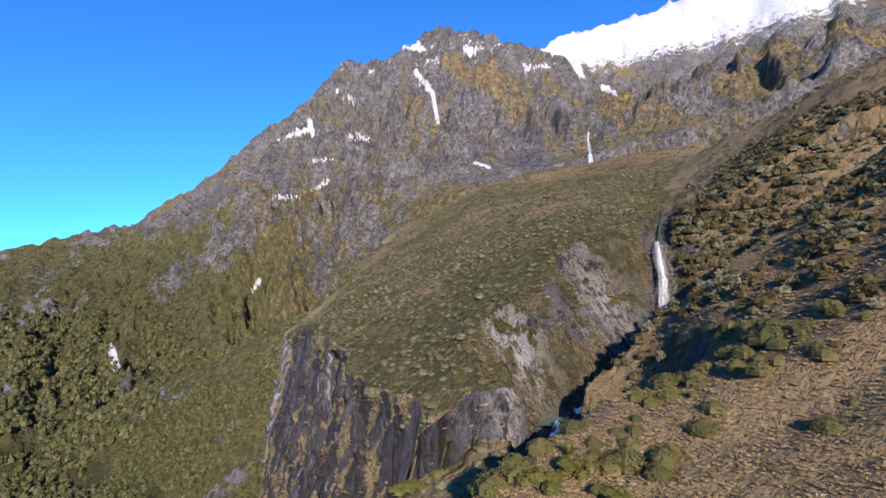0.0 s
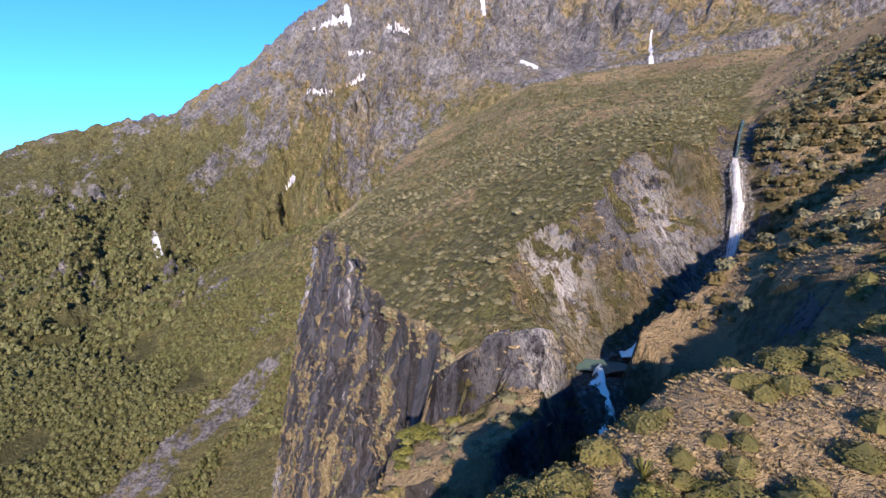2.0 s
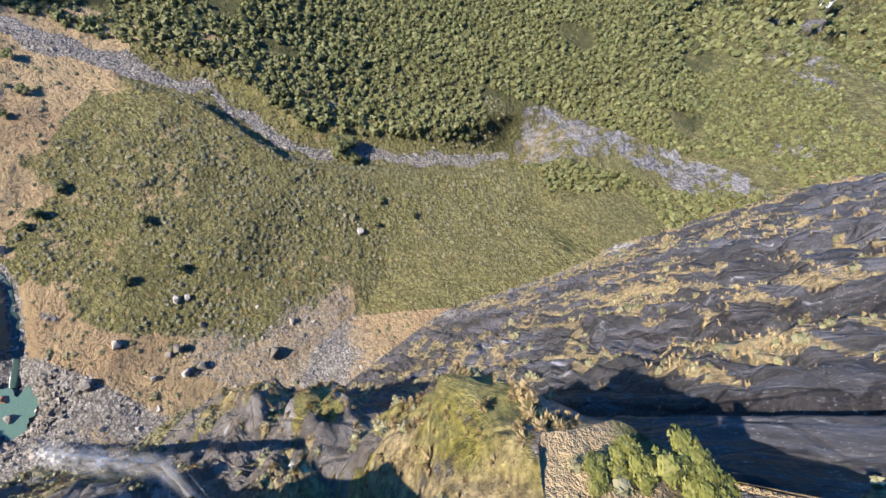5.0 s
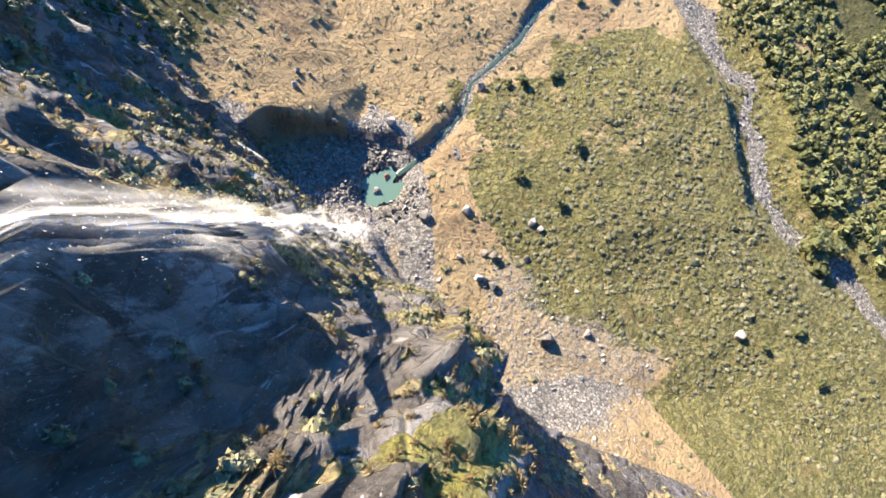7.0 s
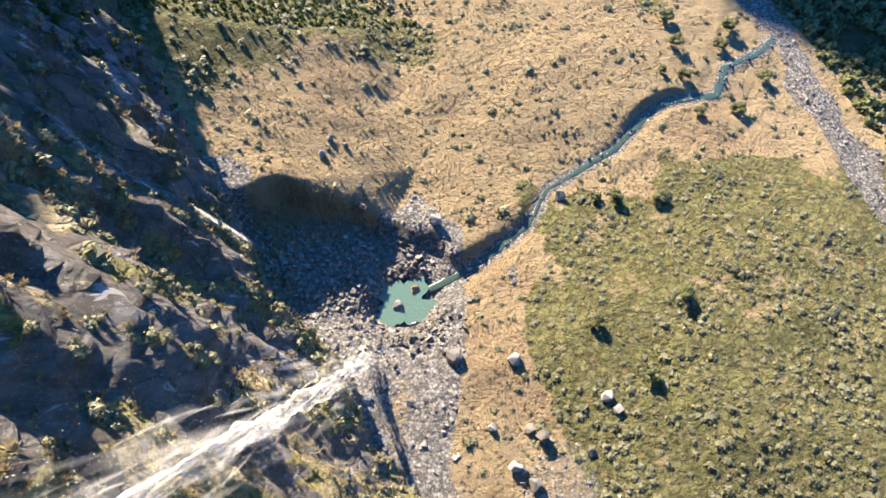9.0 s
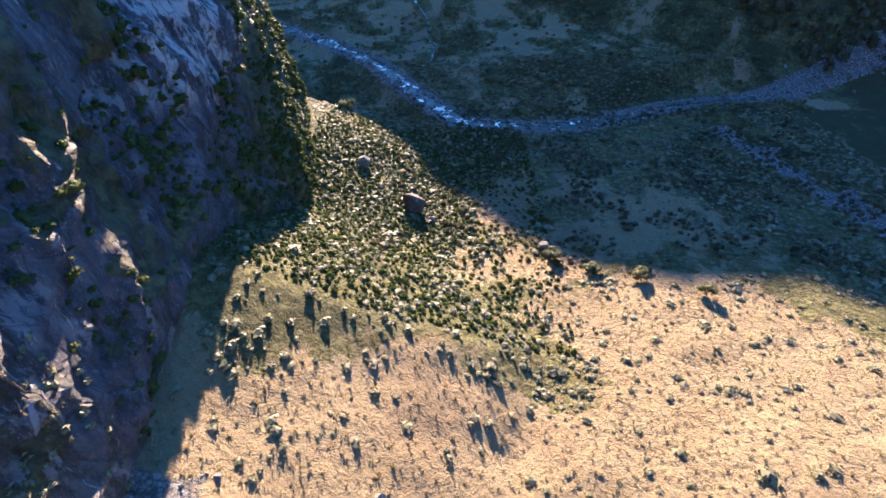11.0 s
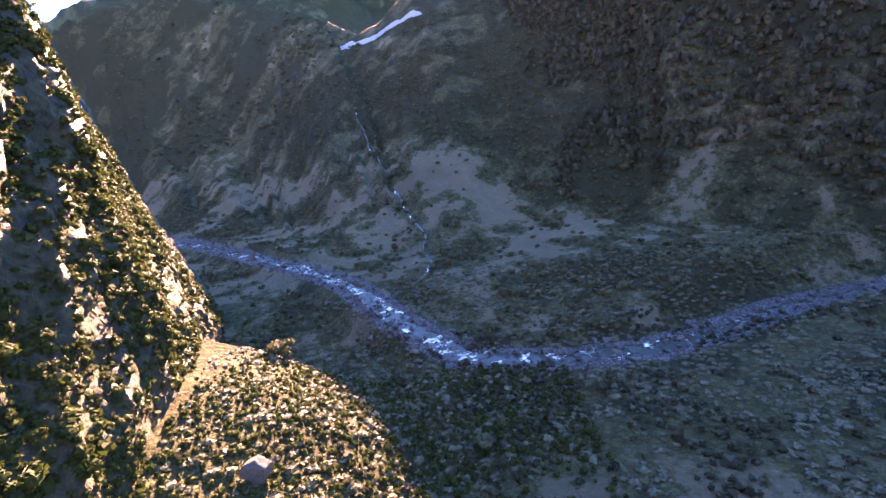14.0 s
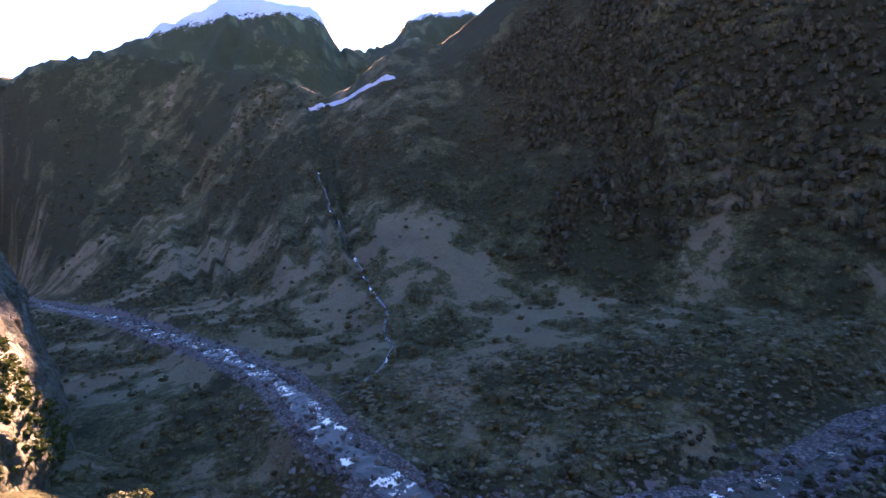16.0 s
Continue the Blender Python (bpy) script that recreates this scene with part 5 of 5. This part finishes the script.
ribbon("brook", [(-38, 9.3, -11.4)] + BROOK[1:], [1.2, 1.3, 1.2, 1.1, 1.1, 1.2, 1.3, 1.4, 1.3, 1.3, 1.3, 1.4, 1.4], WATER, 0.04, "narrow dark brook winding over stones", "stream", 0.1, 0.08, 1)
ribbon("river", RIVER, [3.4] * 8 + [3.8, 3.4, 2.2, 1.3, 1.1, 1.2, 1.2], WATER, [0.36] * 10 + [0.26, 0.14, 0.1, 0.12, 0.12], "blue mountain river broken by white rapids", "river", 0.25, 0.3, 3)
def draped(points, deep=0.0, gap=3.0):
    """Points along a line, laid on the ground."""
    q = np.array(points, float)
    ln = np.r_[0, np.cumsum(np.hypot(*np.diff(q, axis=0).T))]
    s = np.arange(0, ln[-1], gap)
    x, y = np.interp(s, ln, q[:, 0]), np.interp(s, ln, q[:, 1])
    x = x + 1.5 * fbm(s / 14, s * 0, 2, 44)
    return np.stack([x, y, ground_height(x, y) - deep], 1)


ribbon("side_stream", draped([q[:2] for q in GRAVEL], 0.1), 0.45, WATER, 0.05, "thin stream in a wide gravel bed", "stream", 0.08, 0.06, 2)
ribbon("tributary", draped([(40, -480), (23, -419), (8, -375), (-9, -330), (-18, -305), (-24, -286), (-27, -260), (-24, -240), (-14, -222)]), 0.6, WATER, 0.28, "small side stream running down through shaded scrub", "stream", 0.2, 0.2, 9, 0.8)
# plunge pool and the pool under the upper fall
def pool(name, cx, cy, cz, rx, ry, mat, label, seed):
    t = np.linspace(0, 2 * np.pi, 64, endpoint=False)
    r = np.linspace(0, 1, 14)[:, None]
    edge = 1 + 0.34 * fbm(np.cos(t) * 2, np.sin(t) * 2, 3, seed)
    x, y = cx + rx * r * edge * np.cos(t), cy + ry * r * edge * np.sin(t)
    ob = mesh_object(name, np.stack([x, y, cz + 0 * x], -1).reshape(-1, 3), grid_faces(14, 64, True), mat)
    paint(ob, foam=0 * x.ravel())
    return tagged(ob, label, "pool", kind="structure")


pool("plunge_pool", POOL[0], POOL[1], -11.4, 7.2, 6.0, POOLWATER, "clear green plunge pool among dark blocks", 4)
pool("upper_pool", 15.3, 69.1, 150.0, 3.3, 2.2, POOLWATER, "small green pool at the foot of the upper cascade", 5)
ribbon("upper_run", [(40, 92.5, 158), (37, 89.3, 157.2), (32, 83.2, 155.2), (28.5, 79.3, 154.6), (26, 76.2, 154)], [1.0, 0.9, 0.8, 0.9, 0.9], WATER, 0.3, "blue stream sliding along the shaded gully", "stream", 0.35, 0.3, 12, 0.3)
ribbon("upper_cascade", [(26.4, 76.6, 154.1), (24.5, 75.2, 153.2), (22.5, 73.8, 151.5), (20.4, 72.3, 150.4), (18.2, 70.8, 150.0)], [1.0, 1.3, 1.6, 1.7, 1.7], WATER, 0.95, "white cascade tumbling into the upper pool", "cascade", 0.55, 0.9, 6, 0.25)
ribbon("upper_outlet", [(14.4, 66.6, 150.15), (13.3, 62.8, 149.95), (14.2, 59.7, 145.6), (14, 57, 142.2), (11, 51.5, 138.8), (5, 45.8, 134.6), (0.5, 43, 131.5), (-5, 41.6, 128.6)], [0.7, 0.8, 1.4, 1.4, 1.2, 1.0, 0.9, 1.0], WATER, 0.72, "blue-white stream plunging down the dark gully", "cascade", 0.3, 0.8, 7, 0.3)
ribbon("gully_stream", [(60, 132, 186.5), (56, 125, 182.4), (51, 115, 179), (48, 109.5, 176.6)], 0.35, WATER, 0.12, "mountain stream above the upper fall", "stream", 0.3, 0.2, 8, 0.6)


def waterfall(name, line, width, strands, flecks, mat, label, seed, long=(6, 18), fat=(0.12, 0.5), fleck=(0.05, 0.13), core=1.0, heart=FALLCORE):
    """Falling water: torn strands that follow the line, and drops flung off round it."""
    g = np.random.RandomState(seed)
    pts = np.array(line, float)
    ln = np.r_[0, np.cumsum(np.linalg.norm(np.diff(pts, axis=0), axis=1))]

    def along(s):
        return np.stack([np.interp(s, ln, pts[:, k]) for k in range(3)], -1), np.interp(s, ln, width)

    S, K = strands, 7
    s0, length = g.uniform(-4, ln[-1] - 2, S), g.uniform(*long, S)
    s = np.clip(s0[:, None] + length[:, None] * np.linspace(0, 1, K), 0, ln[-1])
    c, w = along(s)
    a, b = g.normal(0, 0.45, S)[:, None], g.normal(0, 0.45, S)[:, None]
    sway = g.uniform(0, 6.28, (S, 1))
    off = np.stack([b * w * 0.6 + 0.12 * w * np.sin(s / 3 + sway), a * w + 0.15 * w * np.sin(s / 4 + sway * 1.7), 0 * w], -1)
    c = c + off
    half = (g.uniform(*fat, S)[:, None] * np.sin(np.linspace(0.12, 3.02, K)) * (0.25 + 0.75 * w / max(width)))[..., None]
    t = g.normal(0.5, 0.6, (S, 1, 1))
    side = np.concatenate([np.cos(t) + 0 * half, np.sin(t) + 0 * half, 0 * half], -1)
    v = np.stack([c - side * half, c, c + side * half], 2).reshape(-1, 3)
    base = (np.arange(S) * K * 3)[:, None] + np.arange(K - 1) * 3
    f = np.concatenate([np.stack([base + o, base + o + 1, base + o + 4, base + o + 3], -1).reshape(-1, 4) for o in (0, 1)])
    f = np.concatenate([f[:, [0, 1, 2]], f[:, [0, 2, 3]]])
    thick = (np.sin(np.linspace(0.1, 3.04, K))[:, None] * np.array([0, 1, 0])[None] * np.ones((S, 1, 1))).ravel()
    # drops
    sd = g.beta(1.4, 1.0, flecks) * ln[-1]
    cd, wd = along(sd)
    spread = np.where(sd > ln[-1] * 0.9, 1.5, 1.0)
    cd = cd + g.normal(size=(flecks, 3)) * (wd * spread)[:, None] * [0.42, 0.72, 0.5]
    rad = g.uniform(*fleck, flecks)[:, None, None]
    tri = g.normal(size=(flecks, 3, 3)) * [0.6, 0.6, 1.6]
    dv = (cd[:, None, :] + tri * rad).reshape(-1, 3)
    df = np.arange(flecks * 3).reshape(-1, 3) + len(v)
    # the dense middle: a ragged rope of water
    n, ring = int(ln[-1] / 0.5), 26
    sc = np.linspace(0, ln[-1], n)
    cc, wc = along(sc)
    q = np.linspace(0, 2 * np.pi, ring, endpoint=False)
    rag = 0.42 + 0.34 * fbm(np.cos(q)[None] * 1.4 + seed + 0 * sc[:, None], np.sin(q)[None] * 1.4 + sc[:, None] / 7, 4, seed) + 0.16 * fbm(q[None] * 3 + 0 * sc[:, None], sc[:, None] / 2.0 + 0 * q[None], 3, seed + 3)
    rad = np.maximum(0.05, rag) * wc[:, None] * core
    cv = np.stack([cc[:, :1] + rad * np.cos(q) * 0.8, cc[:, 1:2] + rad * np.sin(q), cc[:, 2:] + 0 * rad], -1).reshape(-1, 3)
    cf = grid_faces(n, ring, True)
    cf = np.concatenate([cf[:, [0, 1, 2]], cf[:, [0, 2, 3]]]) + len(v) + len(dv)
    ob = mesh_object(name, np.concatenate([v, dv, cv]), np.concatenate([f, df, cf]), mat)
    ob.data.materials.append(heart)
    ob.data.polygons.foreach_set("material_index", np.r_[np.zeros(len(f) + len(df), np.int32), np.ones(len(cf), np.int32)])
    paint(ob, thick=np.r_[thick, np.full(len(dv), 3.0), np.ones(len(cv))])
    return tagged(ob, label, "waterfall", kind="structure")


waterfall("waterfall", [(-5, 42, 128.6), (-8.3, 39.6, 124), (-9.6, 36.8, 108), (-12.3, 32.5, 80), (-16, 27, 40), (-19.5, 21.5, 4), (-21, 20, -2)], [0.5, 0.9, 1.6, 2.5, 3.3, 4.2, 6.5], 420, 24000, FALLWATER,
          "tall white waterfall blown into spray against the cliff", 31, (5, 14), (0.5, 1.6), (0.02, 0.045), 0.5)
waterfall("upper_waterfall", [(47.6, 108.8, 176.8), (45.8, 104.5, 174.5), (44.2, 99.5, 168.5), (42.6, 96.2, 163.5), (40.6, 93.4, 160), (38, 90.6, 157.4)], [0.9, 1.3, 1.7, 1.6, 1.2, 1.0], 240, 2500, CLEFTWATER,
          "narrow white fall in a rock cleft", 32, (3, 8), (0.15, 0.4), (0.03, 0.08), heart=CLEFTCORE)
ty, tv = np.linspace(-9.5, -6.0, 12), np.linspace(0.42, 0.985, 12)
tx, tz = face_point(ty, tv)
waterfall("thin_fall", [(float(q) - 0.5, float(w), float(e)) for q, w, e in zip(tx, ty, tz)], [0.7] * 11 + [1.2], 260, 2500, FALLWATER,
          "thin shaded trickle down the cliff recess", 33, (4, 10), (0.15, 0.5), (0.03, 0.08), 0.28)


# ---------------------------------------------------------------- single stones and bushes
def part(name, verts, faces, mat, parent, label="", smooth=False):
    ob = mesh_object(name, verts, faces, mat, parent, smooth)
    return tagged(ob, label) if label else ob


def boulder(x, y, size, seed, mat, label, flat=0.75, sink=0.25, points=16):
    v, f = stone(seed, points, flat)
    bm = bmesh.new()
    q = [bm.verts.new(p * size) for p in v]
    for t in f:
        bm.faces.new([q[k] for k in t])
    bmesh.ops.dissolve_limit(bm, angle_limit=0.22, verts=bm.verts, edges=bm.edges)
    bmesh.ops.bevel(bm, geom=list(bm.edges), offset=size * 0.06, segments=2, affect="EDGES", profile=0.6)
    bmesh.ops.triangulate(bm, faces=bm.faces)
    bmesh.ops.subdivide_edges(bm, edges=[e for e in bm.edges if e.calc_length() > size * 0.25], cuts=1)
    for w in bm.verts:
        k = noise.noise(w.co * (2.2 / size) + Vector((seed, 0, 0))) * 0.07 * size
        w.co += w.co.normalized() * k
    me = bpy.data.meshes.new("boulder")
    bm.to_mesh(me)
    bm.free()
    me.materials.append(mat)
    ob = new("boulder", me)
    low = min(w.co.z for w in me.vertices)
    zg = float(ground_height(np.array([x]), np.array([y]))[0])
    ob.location = (x, y, zg - low - sink * size)
    return tagged(ob, label, "boulder", "valley boulders")


for x, y, size, seed, mat, label in [
        (-37, 26, 2.2, 201, STONE, "pale grey block beside the plunge pool"), (-48, 31, 1.7, 202, STONE, "light grey block at the edge of the scrub"),
        (-46, 73, 2.5, 203, DARKSTONE, "dark grey split boulder on the scree"), (-40, 49, 1.5, 204, STONE, "grey boulder on the scree"),
        (-62, 44, 1.5, 205, STONE, "grey boulder in low scrub"), (-63, 47, 1.2, 213, STONE, "grey boulder in low scrub"), (-47, 46, 1.5, 206, DARKSTONE, "dark boulder on the scree"),
        (-42, 53, 1.6, 207, STONE, "pale boulder on the scree"), (-41, 50, 1.2, 208, STONE, "pale boulder on the scree"),
        (-33, 17, 1.2, 209, STONE, "white block on the pool's edge"), (-32, 15.5, 0.8, 214, STONE, "white block on the pool's edge"), (-76, -1, 1.7, 210, STONE, "rounded pale boulder in the brook's bend"),
        (-94, 103, 1.7, 211, STONE, "flat grey boulder in dry grass"), (-60, -98, 1.6, 212, DARKSTONE, "dark boulder on the tawny flat"),
        (-38.5, 41, 1.1, 217, STONE, "grey stone on the scree"), (-54.5, 52, 1.2, 218, DARKSTONE, "dark block among dry grass"), (-45.5, 44, 1.3, 219, DARKSTONE, "dark block beside another on the scree"),
        (-56.5, 78, 1.3, 226, STONE, "pale stone in dry grass"), (-25.5, -26, 1.2, 227, STONE, "flat pale stone above the scooped bank"), (-31, -17.5, 0.9, 228, STONE, "pale stone on the bank"),
        (-28, -30, 1.1, 215, STONE, "pale stone on dry grass"), (-31, -28, 0.8, 216, STONE, "pale stone on dry grass")]:
    boulder(x, y, size, seed, mat, label)
boulder(-26, -117, 3.6, 220, DARKSTONE, "large dark boulder with a sunlit top in scrub", 0.9, 0.2)
boulder(-31, -112, 1.4, 221, STONE, "yellow-lichened boulder beside the large dark one")
boulder(-45, -5, 1.6, 222, STONE, "upright grey slab casting a long shadow", 1.3, 0.2)
boulder(-10, -133, 2.6, 223, DARKSTONE, "dark boulder at the foot of the cliff")
for x, y, z, size, seed, mat, label in [(-35, 8, -11.5, 1.2, 224, stone_material("rusty rock", (0.20, 0.09, 0.05), (0.26, 0.13, 0.08), (0.3, 0.2, 0.15)), "rust-brown rock standing in the pool"),
                                        (-30, 10, -11.6, 1.4, 225, STONE, "pale green-grey rock standing in the pool")]:
    ob = boulder(x, y, size, seed, mat, label)
    ob.location.z = z + 0.1


def bush(x, y, r, h, seed, label, name="bush", trunk=0.35, leaf=None, zg=None):
    """A small tree: trunk, limbs and a crown of leaf sprays."""
    g = np.random.RandomState(seed)
    zg = float(ground_height(np.array([x]), np.array([y]))[0]) if zg is None else zg
    top = new(name)
    top.location = (x, y, zg)
    tagged(top, label, "bush" if name == "bush" else "tree", "valley bushes")
    K = 8
    t = np.linspace(0, 2 * np.pi, K, endpoint=False)

    def limb(a, b, ra, rb):
        a, b = np.array(a), np.array(b)
        d = (b - a) / np.linalg.norm(b - a)
        e = np.cross(d, [0.3, 0.9, 0.1])
        e /= np.linalg.norm(e)
        q = np.cross(d, e)
        rows = [a + (b - a) * u + (ra + (rb - ra) * u) * (np.cos(t)[:, None] * e + np.sin(t)[:, None] * q) for u in np.linspace(0, 1, 5)]
        f = grid_faces(5, K, True)
        return np.concatenate(rows), np.concatenate([f[:, [0, 1, 2]], f[:, [0, 2, 3]]])

    v, f = limb((0, 0, -0.3), (0, 0, h * 0.6), trunk * 0.5, trunk * 0.2)
    part("trunk", v, f, BARK, top)
    crown_v, crown_f, base, tones = [], [], 0, []
    for k in range(9):
        a = g.uniform(0, 6.28)
        c = np.array([np.cos(a) * r * 0.55, np.sin(a) * r * 0.55, h * g.uniform(0.35, 0.85)]) if k else np.array([0, 0, h * 0.75])
        if k in (1, 2, 3):
            v, f = limb((0, 0, h * 0.25), c, trunk * 0.25, trunk * 0.08)
            part("limb", v, f, BARK, top)
        v, f = leaf_ball(130, seed + k, 0.15)
        v = v * [r * g.uniform(0.4, 0.6), r * g.uniform(0.4, 0.6), h * 0.3] + c
        crown_v.append(v)
        crown_f.append(f + base)
        base += len(v)
        tones.append(np.full(len(v), g.uniform(0.2, 0.7)))
    ob = part("crown", np.concatenate(crown_v), np.concatenate(crown_f), leaf or FOREST, top)
    paint(ob, tone=np.concatenate(tones))
    return top


for x, y, r, h, seed in [(-88, 32, 2.2, 3.0, 301), (-72, 43, 2.2, 3.0, 302), (-67, 30, 1.9, 2.6, 303), (-88, 4, 2.2, 2.8, 304), (-84, 2, 1.6, 2.2, 305), (-98, 9, 2.6, 2.2, 306), (-61, -93, 2.4, 3.2, 307),
                         (-109, 111, 2.2, 2.6, 308), (-103, 124, 2.0, 2.4, 309), (-98, 109, 1.5, 1.9, 310), (-69, -88, 1.8, 2.4, 311), (-80, -84, 2.3, 3.0, 312), (-92, -78, 2.2, 2.8, 313),
                         (-130, -42, 2.6, 2.8, 314), (-128, -33, 2.4, 2.6, 315), (-134, -8.5, 2.2, 2.4, 316), (-141, -29, 2.3, 2.6, 317), (-124, -22, 2.0, 2.2, 318), (-122, -10.5, 1.8, 2.0, 319), (-147, -34, 2.6, 3.0, 323),
                         (-118, -25, 1.6, 1.8, 324), (-148, -15, 2.2, 2.4, 325), (-70.5, -88, 1.8, 2.0, 326), (-71, -97, 1.5, 1.6, 327), (-43, -148, 2.2, 2.2, 328), (-63, -112, 1.6, 1.6, 329)]:
    bush(x, y, r, h, seed, "round dark green bush standing alone in low scrub")
bush(-136, 98, 7.0, 6.5, 320, "broad olive-green beech beside the gravel stream", "tree", 0.7)
bush(-131, 104, 3.5, 4.0, 321, "small olive-green beech beside the gravel stream", "tree", 0.5)
bush(3, -178, 3.4, 4.6, 322, "pale rounded tree near the river", "tree", 0.5)

LIME = leaf_material("yellow-green leaves", (0.10, 0.11, 0.028), (0.22, 0.215, 0.05), (0.30, 0.28, 0.10), 0.4)
for x, y, r, h, seed in [(-5.6, 54.6, 1.6, 1.2, 330), (-4.4, 56.0, 1.5, 1.1, 331), (-5.8, 52.6, 1.1, 0.8, 332), (-1.5, 56.4, 0.9, 0.7, 338), (-3.2, 53.8, 0.8, 0.6, 339), (-5.6, 51.0, 0.8, 0.6, 340), (5.0, 28.5, 1.6, 1.3, 333), (7.6, 29.8, 1.3, 1.1, 334), (3.4, 27.0, 1.1, 0.9, 335), (8.6, 27.2, 1.2, 1.0, 336), (10.5, 31.5, 1.1, 0.8, 337)]:
    bush(x, y, r, h, seed, "yellow-green shrub on the brink of the gully", "shrub", 0.15, LIME, float(table_height(np.array([x]), np.array([y]))[0]))


def flax(x, y, size, seed):
    """A clump of long sword leaves."""
    g = np.random.RandomState(seed)
    n, K = 46, 5
    t, lean = g.uniform(0, 6.28, n), g.uniform(0.15, 0.9, n)
    u = np.linspace(0, 1, K)
    reach = lean[:, None] * u**1.6 * size
    z = size * (u * (1.15 - 0.5 * lean[:, None] * u))
    w = 0.045 * size * np.sin(np.pi * (0.15 + 0.83 * u))
    c, s = np.cos(t)[:, None], np.sin(t)[:, None]
    a = np.stack([c * reach - s * w, s * reach + c * w, z], -1)
    b = np.stack([c * reach + s * w, s * reach - c * w, z], -1)
    v = np.stack([a, b], 2).reshape(-1, 3)
    base = (np.arange(n) * K * 2)[:, None] + np.arange(K - 1) * 2
    f = np.stack([base, base + 1, base + 3, base + 2], -1).reshape(-1, 4)
    ob = mesh_object("flax", v, f, LIME)
    ob.location = (x, y, float(table_height(np.array([x]), np.array([y]))[0]) - 0.05)
    paint(ob, tone=np.repeat(g.uniform(size=n), K * 2))
    return tagged(ob, "clump of green sword-leaved flax in dry grass", "flax", "flax clumps")


for k, (x, y, size) in enumerate([(14.8, 22.3, 1.1), (15.8, 22.6, 0.9), (7.6, 31.9, 1.1)]):
    flax(x, y, size, 400 + k)
